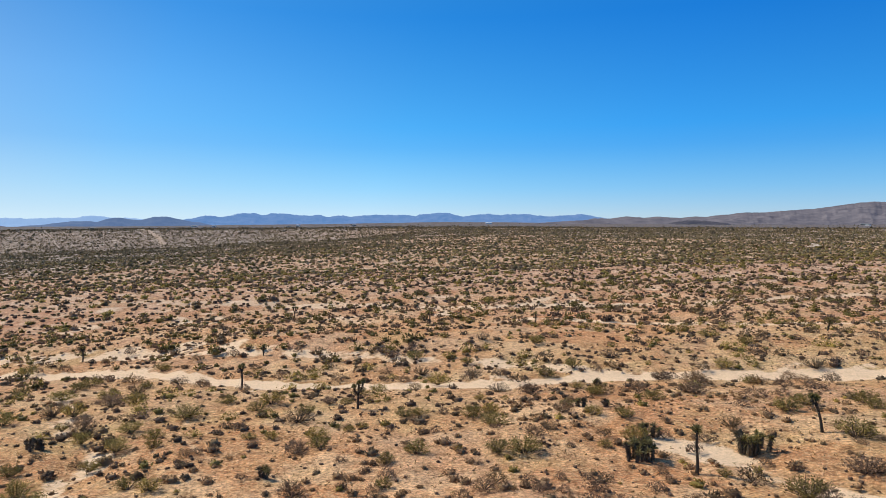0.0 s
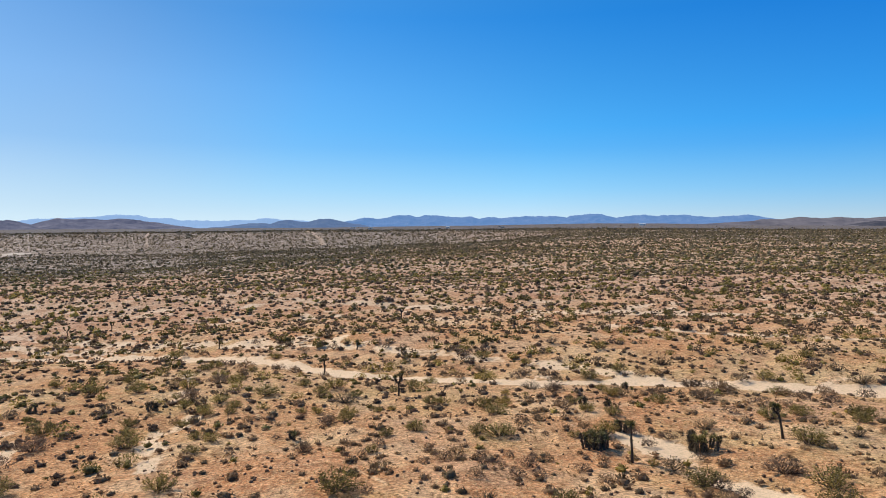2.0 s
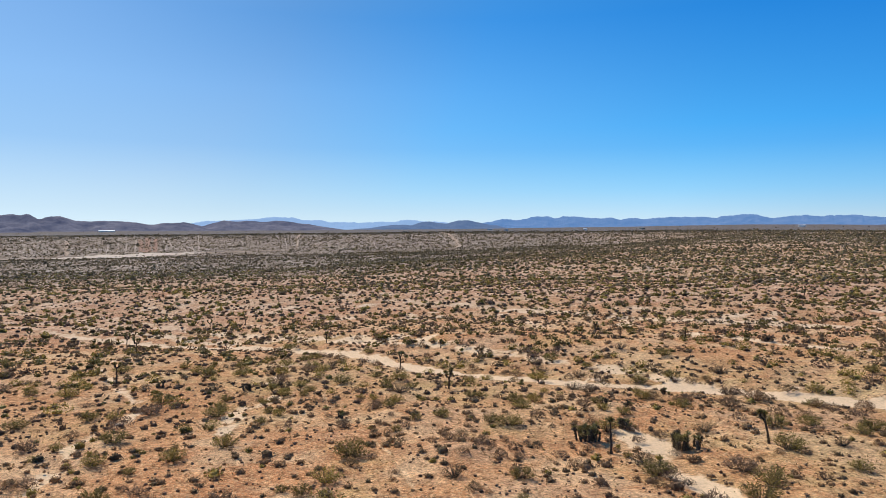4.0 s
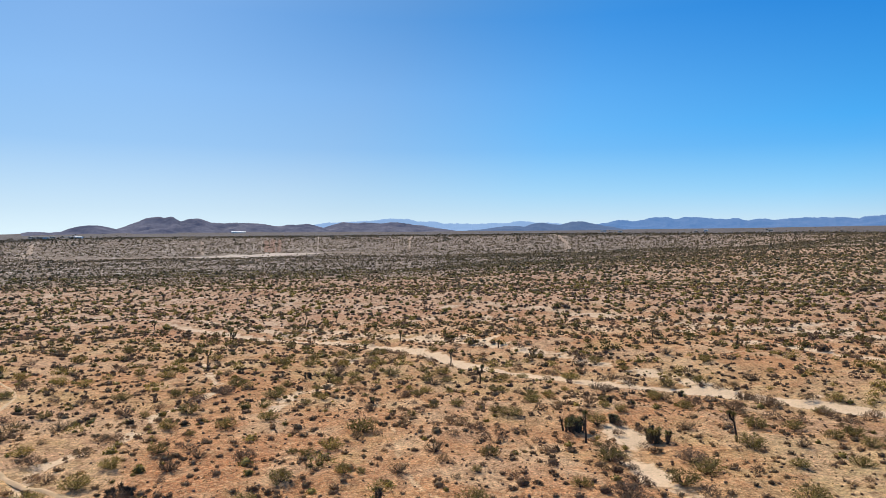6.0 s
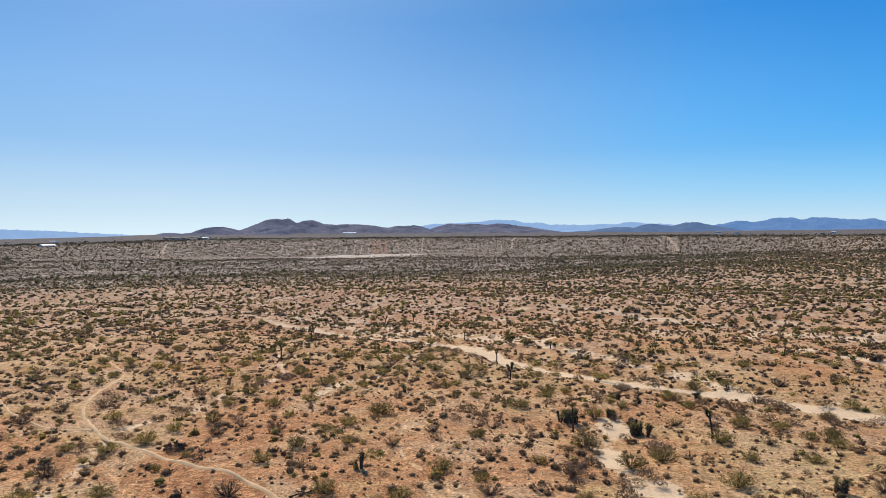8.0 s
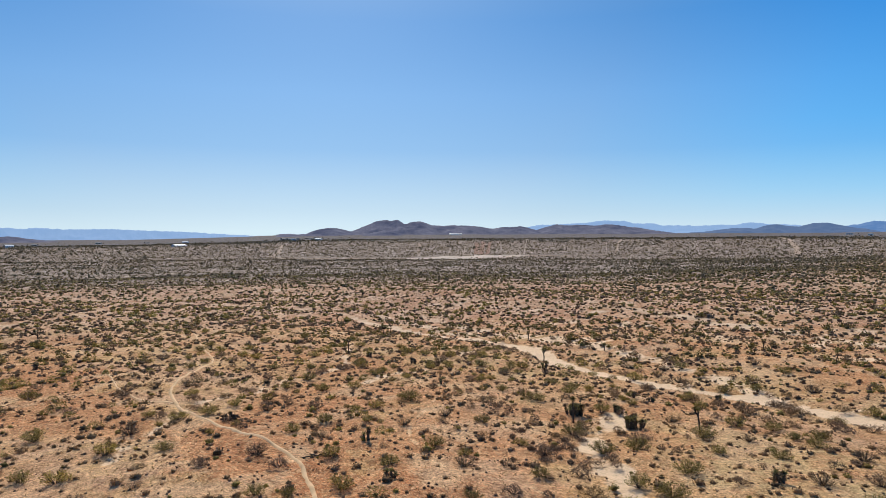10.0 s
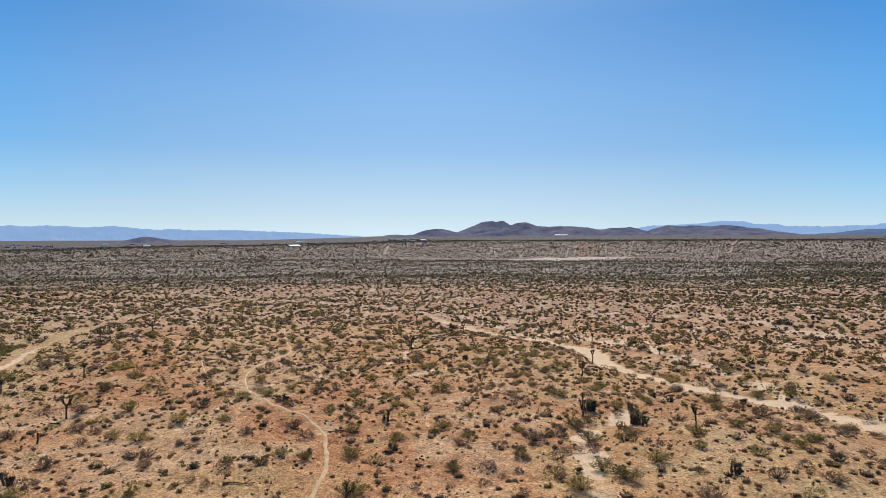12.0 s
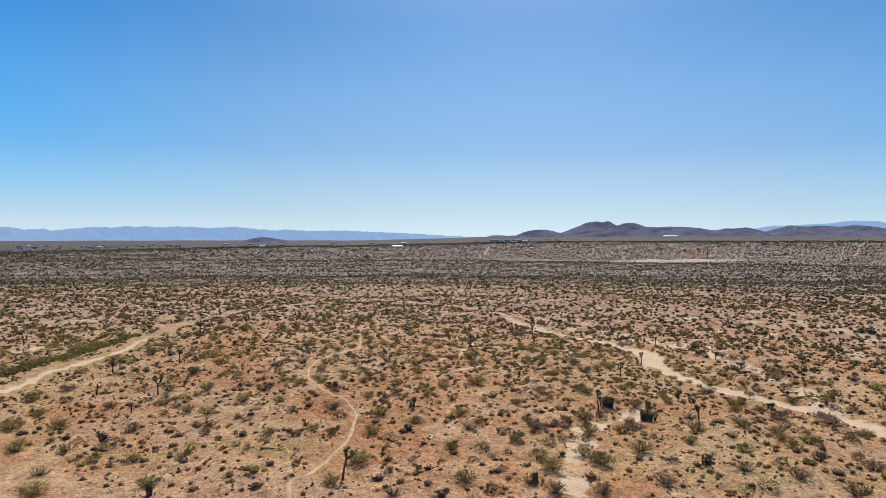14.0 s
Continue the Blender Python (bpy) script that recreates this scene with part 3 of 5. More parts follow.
ridge("mountain_range", ((-15.1, 67), (-13.5, 82), (-12.6, 89), (-11.9, 100), (-11.1, 108), (-10.4, 101), (-9.5, 97), (-8.8, 90), (-7.8, 97), (-6.9, 108), (-5.4, 108), (-4.5, 101), (-3.5, 108), (-2.5, 104), (-1.8, 97), (-1.3, 89), (-0.8, 97), (-0.3, 112), (0.2, 115), (1.1, 115), (1.6, 111), (2.6, 103), (2.8, 88), (3.6, 103), (4.5, 99), (5, 103), (5.5, 99), (6.2, 102), (7, 98), (7.9, 91), (8.4, 87), (8.9, 94), (9.6, 94), (10.3, 82), (11, 100), (11.7, 93), (12.4, 92), (13.1, 99), (14, 106), (15, 106), (15.6, 91), (16.1, 105), (17.2, 108), (17.9, 96), (18.8, 82), (20.1, 88), (20.8, 78), (21.4, 67), (22.1, 60), (23.3, 48), (24.4, 34)), 4450, 260, BLUE_HAZE_ROCK, "long jagged blue mountain range on the horizon", rough=0.055, seed=2)
ridge("hill_chain", ((-54, 40), (-48, 70), (-43, 117), (-38, 139), (-33.3, 145), (-32.6, 149), (-31.9, 147), (-30.9, 137), (-29.8, 127), (-28.7, 116), (-27.2, 111), (-26, 103), (-25.2, 98), (-24.4, 101), (-23.6, 99), (-22.8, 90), (-22, 87), (-21.1, 78), (-20.3, 81), (-19.2, 72), (-18.3, 76), (-17.5, 82), (-16.4, 73), (-15.5, 79), (-15, 83), (-13.6, 70), (-12.2, 70), (-11.3, 54)), 3900, 1050, HAZY_BROWN_ROCK, "brown desert hills rising behind the plain", seed=3, cut=0.45)
ridge("hill_chain", ((-46, 30), (-40, 52), (-37, 69), (-33.2, 81), (-32.4, 76), (-31.5, 87), (-30.8, 100), (-30.1, 88), (-29, 73), (-28.1, 66), (-27.1, 76), (-26.4, 69), (-25.2, 64), (-23.6, 54), (-21.9, 38), (-21.1, 29)), 3450, 420, HAZY_BROWN_ROCK, "brown foothills before the higher hills", seed=15, rough=0.02, cut=0.5)
ridge("hill_chain", ((-24.5, 20), (-23.5, 29), (-22.6, 37), (-21.8, 41), (-21, 46), (-20.1, 49), (-18.8, 44), (-17.7, 34), (-16.6, 27), (-15.7, 17)), 3000, 330, HAZY_DARK_ROCK, "low dark hill before the brown hills", seed=12, rough=0.035, cut=1.3)
ridge("hill_chain", ((-19.7, 19), (-18.8, 29), (-17.5, 38), (-15.7, 45), (-13.9, 47), (-12.5, 50), (-10.2, 45), (-8.7, 40), (-6.8, 33), (-4.9, 23)), 2850, 130, HAZY_BROWN_ROCK, "low pale-brown rise at the edge of the mesa", seed=13, rough=0.02)
ridge("mountain_range", ((23.5, 54), (25.4, 73), (26.8, 73), (27.3, 77), (28, 85), (28.9, 81), (29.4, 69), (30.6, 69), (32.5, 64), (33, 68), (34, 64), (35, 68), (36, 80), (37.2, 79), (37.9, 95), (39, 99), (39.9, 98), (40.9, 86), (41.8, 82), (43.8, 70), (45.2, 65), (46.2, 49), (48.1, 33)), 4650, 130, PALE_HAZE_ROCK, "pale blue far mountain range", rough=0.055, seed=4)
ridge("hill_chain", ((19, 16), (19.9, 33), (20.5, 43), (21.2, 46), (21.9, 57), (22.5, 67), (23.1, 77), (24, 74), (24.4, 64), (24.9, 53), (25.8, 60), (26.3, 67), (26.8, 67), (27.5, 56), (28, 42), (28.7, 46), (29.4, 46), (30.4, 38), (31.3, 28), (32.6, 20), (34, 6)), 4150, 140, STEEL_HAZE_ROCK, "blue-grey low hills before the range", seed=5)
ridge("hill_chain", ((33, 4), (34, 17), (35, 26), (36.5, 41), (37.5, 48), (38.4, 57), (39.2, 63), (40.4, 56), (41.4, 59), (41.8, 62), (42.4, 56), (43.1, 59), (43.5, 62), (44.3, 49), (45.1, 33), (46.2, 14)), 3700, 380, HAZE_TINT_ROCK, "dark low desert hills tinted blue-grey for distance haze", seed=6)
ridge("hill_chain", ((44, 9), (45, 24), (45.6, 35), (46.2, 47), (46.7, 50), (47.4, 44), (48.1, 47), (48.6, 41), (48.9, 35), (49.3, 38), (50, 46), (50.9, 52), (52.3, 54), (53.2, 51), (54.3, 56), (54.8, 65), (55.2, 73), (55.6, 73), (56.1, 70), (56.6, 58), (56.9, 70), (57.3, 84), (57.5, 81), (57.8, 75), (58, 80), (58.5, 80), (59.1, 74), (59.7, 57), (60.4, 40), (61, 26), (61.6, 12), (62.4, -2)), 3550, 330, HAZE_TINT_ROCK, "dark twin-peaked rocky desert hills", seed=7)
ridge("hill_chain", ((59.7, -3), (60.4, 5), (61.2, 17), (61.8, 27), (62.5, 34), (63.2, 34), (63.8, 31), (64.4, 22), (65, 7), (65.7, 4), (66.7, 7), (67.6, 2)), 3200, 200, HAZE_TINT_ROCK, "low rounded dark hill beside the twin peaks", seed=11, rough=0.02)
ridge("hill_spur", ((55.7, -9), (56.3, -2), (57.1, 7), (57.6, 16), (58.1, 20), (58.7, 20), (59.3, 15), (60, 6), (60.8, -2)), 2800, 130, HAZE_TINT_ROCK, "low dark spur before the rocky hills", seed=8, rough=0.02)
ridge("mountain_range", ((69.3, -14), (71.7, -3), (74.7, 12), (77.6, 19), (80.6, 29), (82.9, 25), (83.9, 28), (84.8, 35), (85.8, 27), (87.1, 31), (88.1, 42), (88.7, 45), (89.4, 52), (89.9, 48), (90.8, 40), (92.1, 47), (93.8, 50), (94.2, 46), (95.3, 45), (95.9, 48), (96.7, 44), (97.3, 51), (98.3, 40), (99.1, 46), (99.9, 43), (101, 31), (101.7, 24), (102.5, 17), (103, 30), (103.7, 27), (104.3, 26), (105, 39), (105.7, 39), (108, 40), (114, 40), (122, 20)), 4600, 120, PALE_HAZE_ROCK, "pale mountain range beyond the plain", rough=0.055, seed=9)
ridge("lone_hill", ((82.9, -30), (84.3, -23), (85.5, -15), (86.2, -8), (86.9, -5), (87.4, -8), (88, -16), (88.7, -23), (89.6, -28), (90.5, -33)), 3000, 150, HAZE_TINT_ROCK, "low dark lone hill on the plain", seed=10, rough=0.015)


# ---------------------------------------------------------------- scrub that nobody could count
def in_view(x, y, margin=0.0):
    """The wedge of desert that the flight looks over."""
    b = radians(108)
    return (x < np.maximum(77 - 0.78 * y, 0.74 * y) + 5 + margin) & ((x - 83) * math.cos(b) + (y + 8) * math.sin(b) > -6 - margin)


def open_ground(x, y):
    free = (line_distance(x, y, ROAD) > 2.4) & (line_distance(x, y, WEST_ROAD) > 1.9) & (line_distance(x, y, TRAIL) > 0.55)
    return free & (line_distance(x, y, WASHES[0][0]) > 0.9)


def scatter(rng, count, r0, r1):
    r = np.sqrt(rng.uniform(r0 * r0, r1 * r1, count))
    a = np.radians(rng.uniform(-48, 118, count))
    x, y = 40 - np.sin(a) * r, -10 + np.cos(a) * r
    keep = in_view(x, y)
    return x[keep], y[keep]


def dome_mesh(rng, x, y, wide, tall, sides=5):
    """Small ragged many-sided domes, one at every place."""
    n = len(x)
    z = height(x, y)
    w = np.arange(sides) * 2 * np.pi / sides
    turn = rng.uniform(0, 6.3, (n, 1))
    V = np.empty((n, 2 * sides + 1, 3))
    for k, (lift, spread) in enumerate(((-0.1, 0.42), (0.62, 0.5))):
        rad = wide[:, None] * spread * rng.uniform(0.65, 1.3, (n, sides))
        V[:, k * sides:(k + 1) * sides, 0] = x[:, None] + np.cos(w + turn + 0.4 * k) * rad
        V[:, k * sides:(k + 1) * sides, 1] = y[:, None] + np.sin(w + turn + 0.4 * k) * rad
        V[:, k * sides:(k + 1) * sides, 2] = z[:, None] + tall[:, None] * lift * rng.uniform(0.6, 1.3, (n, sides))
    V[:, -1] = np.stack([x, y, z + tall * 0.95], 1) + rng.normal(size=(n, 3)) * 0.1 * wide[:, None]
    T = []
    for s in range(sides):
        q = (s + 1) % sides
        T += [(s, q, sides + q), (s, sides + q, sides + s), (sides + s, sides + q, 2 * sides)]
    T = (np.arange(n)[:, None, None] * (2 * sides + 1) + np.array(T)[None]).reshape(-1, 3)
    return V.reshape(-1, 3), T


def scrub(name, rng, x, y, wide, tall, leaves, mat, label, leaf=0.34, slim=0.7, core=0.0):
    """Many shrubs in one mesh: each a low dome of leaves, round a dense core where core is given."""
    n = len(x)
    z = height(x, y)
    u = rng.normal(size=(n, leaves, 3))
    u /= np.linalg.norm(u, axis=2)[:, :, None]
    u[:, :, 2] = np.abs(u[:, :, 2])
    out = u * rng.uniform(0.45 if core else 0.15, 1.05, (n, leaves, 1)) ** 0.6
    lump = 1 + 0.25 * np.sin(3 * np.arctan2(u[:, :, 1], u[:, :, 0]) + rng.uniform(0, 6, (n, 1)))
    c = np.empty_like(u)
    c[:, :, 0] = x[:, None] + out[:, :, 0] * wide[:, None] * 0.44 * lump
    c[:, :, 1] = y[:, None] + out[:, :, 1] * wide[:, None] * 0.44 * lump
    c[:, :, 2] = z[:, None] + (0.06 + 0.82 * out[:, :, 2]) * tall[:, None]
    size = np.repeat(wide * leaf, leaves)
    made = [shards(rng, c.reshape(-1, 3), size, 0.9, (u * (0.8, 0.8, 1.1)).reshape(-1, 3), slim)]
    if core:
        made.append(dome_mesh(rng, x, y, wide * core, tall * core, 5))
    return tagged(raw(name, *merge(made), mat, smooth=bool(core)), label, "shrubs", kind="stuff")


def domes(name, rng, x, y, wide, tall, mat, label, sides=5):
    return tagged(raw(name, *dome_mesh(rng, x, y, wide, tall, sides), mat, smooth=True), label, "shrubs", kind="stuff")


def knobs(name, rng, x, y, wide, tall, mat, label):
    """Far shrubs, each a ragged three-sided knob a few steps wide."""
    n = len(x)
    w = rng.uniform(0, 6.3, (n, 1)) + np.arange(3) * 2.1
    V = np.empty((n, 4, 3))
    rad = wide[:, None] * rng.uniform(0.35, 0.75, (n, 3))
    V[:, :3, 0], V[:, :3, 1] = x[:, None] + np.cos(w) * rad, y[:, None] + np.sin(w) * rad
    V[:, :3, 2] = height(x, y)[:, None] + tall[:, None] * rng.uniform(-0.2, 0.35, (n, 3))
    V[:, 3] = np.stack([x, y, height(x, y) + tall], 1) + rng.normal(size=(n, 3)) * 0.15 * wide[:, None]
    T = (np.arange(n)[:, None, None] * 4 + np.array(((0, 1, 3), (1, 2, 3), (2, 0, 3)))[None]).reshape(-1, 3)
    return tagged(raw(name, V.reshape(-1, 3), T, mat), label, "shrubs", kind="stuff")
rng = np.random.RandomState(11)


def thin(x, y, size, seed, low=0.0):
    """Plants gather in loose patches."""
    return rng.uniform(size=len(x)) < np.clip(0.66 + 0.3 * wave(x, y, size, seed) + 0.22 * wave(x, y, size * 0.61, seed + 3) + 0.22 * wave(x, y, size * 0.37, seed + 1), low, 1)


def cleared(x, y, around, gap):
    best = np.full(len(x), 1e9)
    for px, py, w in around:
        best = np.minimum(best, np.hypot(x - px, y - py) - w * 0.5)
    return best > gap


# places and widths of the large bushes, in metres
CREOSOTE_A = ((-69.6, 43.7, 2.7), (-65.1, 33.4, 2.7), (-64.6, 22.7, 2.7), (-63.0, -10.0, 2.7), (-51.5, 15.1, 2.1), (-51.2, 81.2, 2.7), (-50.4, 46.4, 2.7), (-49.6, 23.4, 2.7), (-46.7, 16.3, 2.3), (-45.0, 24.1, 2.6), (-41.9, 12.5, 2.4), (-41.5, 32.6, 2.7), (-41.0, 63.9, 2.3), (-38.9, 55.6, 1.8), (-38.4, 49.0, 2.7), (-36.4, 65.9, 2.5), (-33.6, 22.2, 2.3), (-34.0, 58.8, 2.7), (-32.3, -8.7, 2.7), (-32.9, 48.9, 2.3), (-31.5, 13.6, 1.5), (-33.6, 79.2, 2.3), (-30.6, 35.0, 2.4), (-30.4, 26.7, 2.0), (-30.0, 59.1, 2.4), (-31.4, 52.9, 2.5), (-28.3, 4.6, 2.4), (-26.8, 8.1, 2.5), (-28.6, 61.7, 1.9), (-26.4, 12.8, 2.2), (-26.4, 18.6, 1.7), (-26.7, 30.2, 2.7))
CREOSOTE_B = ((-25.6, 0.4, 2.3), (-26.1, 47.7, 2.4), (-28.3, 56.3, 2.7), (-25.1, 37.9, 1.6), (-24.4, -12.5, 2.7), (-24.2, 43.9, 1.7), (-22.3, 34.2, 1.9), (-21.5, 22.2, 2.4), (-21.6, 45.5, 1.8), (-18.8, 6.4, 1.8), (-20.6, 31.8, 2.6), (-20.8, 41.7, 2.0), (-20.7, 38.4, 1.4), (-19.8, 50.6, 2.7), (-17.6, 17.6, 2.1), (-18.4, 41.7, 1.3), (-18.2, 55.5, 1.9), (-16.6, 34.5, 1.4), (-13.2, 20.1, 2.2), (-12.1, 23.9, 2.2), (-14.6, 52.1, 2.1), (-10.3, 12.0, 1.7), (-12.9, 43.7, 1.1), (-12.3, -31.1, 2.7), (-9.9, 8.4, 2.2), (-7.6, 4.8, 1.9), (-10.5, -9.9, 2.7), (-7.7, 1.9, 2.1), (-11.3, 56.4, 1.4), (-10.3, 47.2, 2.7), (-6.9, 13.1, 1.3), (-6.4, 10.4, 1.9))
CREOSOTE_C = ((-5.8, -2.9, 2.5), (-7.5, 32.6, 1.6), (-9.4, 54.6, 1.4), (-8.8, 39.8, 2.1), (-6.0, -21.2, 2.0), (-3.2, 14.3, 1.9), (-7.3, 58.6, 1.6), (-6.3, 44.6, 1.0), (-4.4, -28.5, 2.5), (-3.2, 37.2, 1.3), (-3.0, 33.4, 1.0), (-0.4, 17.6, 1.4), (-3.2, 79.3, 2.7), (-2.2, 25.4, 2.7), (-0.5, 20.0, 2.3), (-1.0, -5.7, 2.2), (-1.4, 38.7, 1.7), (-1.6, 48.3, 1.4), (0.8, -1.5, 1.9), (2.2, 12.7, 2.0), (1.1, -11.8, 1.8), (-0.4, 63.4, 2.7), (3.4, 9.0, 1.7), (2.1, -29.5, 2.7), (2.6, -24.9, 2.7), (2.3, 47.5, 2.0), (4.4, 16.3, 1.4), (2.9, 74.7, 1.7), (3.7, -9.8, 2.1), (3.7, 45.2, 2.4), (4.8, 38.4, 2.7), (6.5, 10.3, 1.5))
CREOSOTE_D = ((5.1, 58.7, 2.2), (7.2, 18.7, 1.9), (6.1, 24.4, 1.8), (7.6, 4.0, 2.4), (7.9, -0.6, 1.7), (7.1, -17.0, 2.0), (7.4, 55.9, 2.2), (8.8, 47.7, 1.7), (9.5, -9.3, 1.6), (10.0, 40.1, 1.1), (10.0, 25.9, 1.8), (10.8, 46.6, 1.5), (10.8, 67.9, 2.3), (10.9, -26.7, 2.7), (11.9, 8.6, 2.0), (11.7, 82.7, 2.7), (12.2, 41.2, 2.2), (12.7, 45.7, 1.6), (12.9, 55.8, 2.2), (13.2, -21.9, 2.0), (14.0, 17.2, 2.0), (14.1, 70.6, 2.5), (14.6, -3.5, 1.5), (14.9, 34.4, 0.9), (16.2, 0.6, 1.7), (16.0, 11.5, 1.9), (17.0, 52.6, 1.9), (17.4, -1.3, 1.4), (17.1, -19.1, 1.5), (17.4, 30.8, 2.5), (17.9, 6.2, 2.3), (17.9, 2.3, 1.4))
CREOSOTE_E = ((18.3, 23.3, 1.5), (19.1, -15.4, 1.7), (19.4, 16.3, 2.3), (19.2, 74.9, 2.7), (19.4, 43.8, 1.9), (20.4, -22.5, 1.9), (20.6, -11.4, 1.6), (20.7, 62.0, 2.2), (21.0, 55.2, 2.7), (21.4, 23.1, 2.3), (22.3, 34.3, 2.6), (23.2, 60.5, 2.7), (23.3, 28.0, 2.6), (24.0, 31.7, 2.6), (24.5, 46.6, 2.3), (25.1, 18.9, 1.5), (25.3, 12.3, 1.6), (25.2, 39.8, 2.5), (25.7, -21.8, 2.7), (27.1, 3.1, 2.7), (27.2, 48.9, 2.2), (27.3, -13.6, 2.0), (28.3, 60.3, 2.2), (28.9, 67.6, 2.4), (29.1, 36.1, 1.6), (30.4, 45.9, 1.8), (30.5, 29.2, 2.6), (30.6, 23.1, 2.0), (31.5, 48.6, 2.4), (31.7, 0.2, 1.8), (32.6, 39.4, 2.0), (33.0, 45.0, 1.9))
CREOSOTE_F = ((33.2, 23.4, 2.5), (33.3, 82.3, 2.7), (33.5, 18.6, 2.6), (34.3, 10.4, 2.1), (35.5, 76.6, 2.3), (35.6, 4.1, 1.7), (35.8, 15.3, 1.5), (37.2, 43.6, 2.0), (37.6, 66.1, 2.7), (38.1, 34.3, 2.0), (38.3, 16.2, 1.9), (39.2, 25.5, 2.3), (39.2, 19.8, 2.0), (39.7, 47.3, 2.4), (40.7, 37.6, 2.2), (45.2, 38.5, 2.4))
SAGE_A = ((-50.8, 82.7, 1.6), (-48.0, 83.9, 2.0), (-43.9, 86.3, 2.0), (-43.1, 91.1, 2.0), (-36.4, 19.7, 1.9), (-37.0, 70.9, 2.0), (-33.2, 10.8, 1.7), (-30.7, 82.6, 1.7), (-26.5, 83.9, 2.0), (-25.0, -12.0, 2.0), (-26.6, 66.4, 2.0), (-23.5, 64.6, 2.0), (-22.1, 39.5, 1.0), (-21.7, 77.0, 1.8), (-18.0, 13.2, 1.6), (-16.5, 6.1, 1.7), (-18.5, 83.9, 2.0), (-15.0, 8.9, 1.6), (-19.1, 63.3, 1.6), (-17.6, 71.3, 2.0), (-15.6, 39.7, 1.0), (-11.1, 4.6, 1.6), (-12.9, 39.6, 0.6), (-10.3, 0.9, 1.5), (-9.1, 13.9, 1.3), (-10.8, 35.2, 0.9), (-10.9, 68.8, 1.9), (-6.4, 1.2, 1.4), (-3.7, 5.5, 1.4), (-5.8, 37.4, 0.8), (-6.2, 72.3, 1.6), (-5.1, 34.3, 0.7))
SAGE_B = ((-5.9, 67.1, 1.1), (0.1, 5.4, 1.4), (-2.7, -13.4, 1.6), (-3.9, 65.8, 1.8), (2.1, 32.4, 1.4), (4.8, -4.3, 1.0), (2.7, 66.8, 2.0), (4.4, 33.6, 1.0), (4.8, 31.6, 0.9), (6.0, 42.1, 1.5), (7.4, 63.7, 2.0), (7.5, 31.7, 1.3), (7.9, 40.2, 0.7), (8.8, -5.5, 1.3), (11.8, 4.1, 1.9), (10.6, 42.6, 1.2), (10.7, 32.4, 1.2), (11.9, 35.3, 1.1), (12.1, 30.7, 1.4), (13.6, 23.0, 0.9), (13.8, 56.2, 2.0), (14.2, 41.8, 1.3), (14.8, 26.3, 1.1), (15.0, 38.9, 1.2), (16.4, -4.0, 1.5), (16.1, 33.9, 1.7), (16.4, 40.7, 1.4), (16.9, 56.3, 2.0), (17.5, -1.2, 1.5), (17.6, 60.1, 1.4), (17.8, 28.1, 1.1), (18.0, 36.6, 1.2))
SAGE_C = ((18.2, 30.7, 1.5), (21.0, 26.1, 1.9), (21.5, 62.6, 2.0), (24.1, 61.3, 2.0), (24.5, 38.3, 0.9), (24.8, 24.2, 1.3), (25.3, 26.7, 1.6), (26.3, 21.9, 2.0), (26.3, 66.5, 2.0), (26.4, 15.0, 1.7), (26.9, 33.3, 1.2), (28.6, 59.4, 2.0), (29.5, 56.6, 2.0), (30.1, 19.0, 2.0), (32.3, 58.6, 2.0), (32.7, 61.9, 2.0), (34.6, 29.7, 1.4), (36.2, 60.9, 2.0), (36.6, 11.8, 1.5), (36.7, 49.0, 1.7))
CREOSOTE_G = ((-93.1, 30.3, 2.9), (-60.6, 19.6, 2.3), (-56.4, 21.9, 2.5), (-46.8, 32.2, 1.9), (-24.0, 19.2, 1.2), (-40.3, 9.6, 1.8), (-11.2, -0.0, 1.7), (-7.2, 0.0, 1.0), (-13.5, 17.0, 1.0), (-1.9, 5.6, 1.1), (-0.5, 2.8, 1.0), (-28.3, 27.7, 1.6), (-45.5, 52.3, 1.7), (-15.0, 31.2, 1.3), (-19.4, 44.3, 1.5), (-1.5, 17.2, 0.9), (5.1, 17.3, 1.0), (11.4, 21.8, 0.9), (17.2, 18.1, 1.5), (3.3, 38.3, 1.8), (-8.2, 42.8, 1.6), (-14.0, 54.0, 2.5), (-36.4, 68.3, 2.4), (-2.7, 48.2, 1.5), (7.1, 43.5, 1.3), (-2.2, 71.4, 2.2), (3.3, 68.9, 2.1), (5.4, 85.9, 2.3), (28.7, 41.5, 1.3))
SAGE_D = ((-50.8, 12.6, 1.8), (-68.8, 28.3, 1.8), (-39.9, 18.4, 1.5), (-32.1, 19.0, 1.6), (-26.4, 22.2, 1.4), (-37.6, 9.0, 1.2), (-32.1, 7.2, 1.1), (-12.4, 4.3, 1.2), (-21.5, 8.9, 0.8), (-19.0, 12.4, 1.4), (-10.3, 13.9, 0.8), (-4.7, 8.8, 0.7), (-12.2, 31.4, 0.8), (-0.9, 23.5, 1.2), (-0.6, 25.7, 0.8), (2.4, 23.5, 0.6), (2.8, 22.4, 0.6), (12.1, 13.3, 0.7), (8.3, 22.3, 1.1), (9.3, 22.1, 0.6))
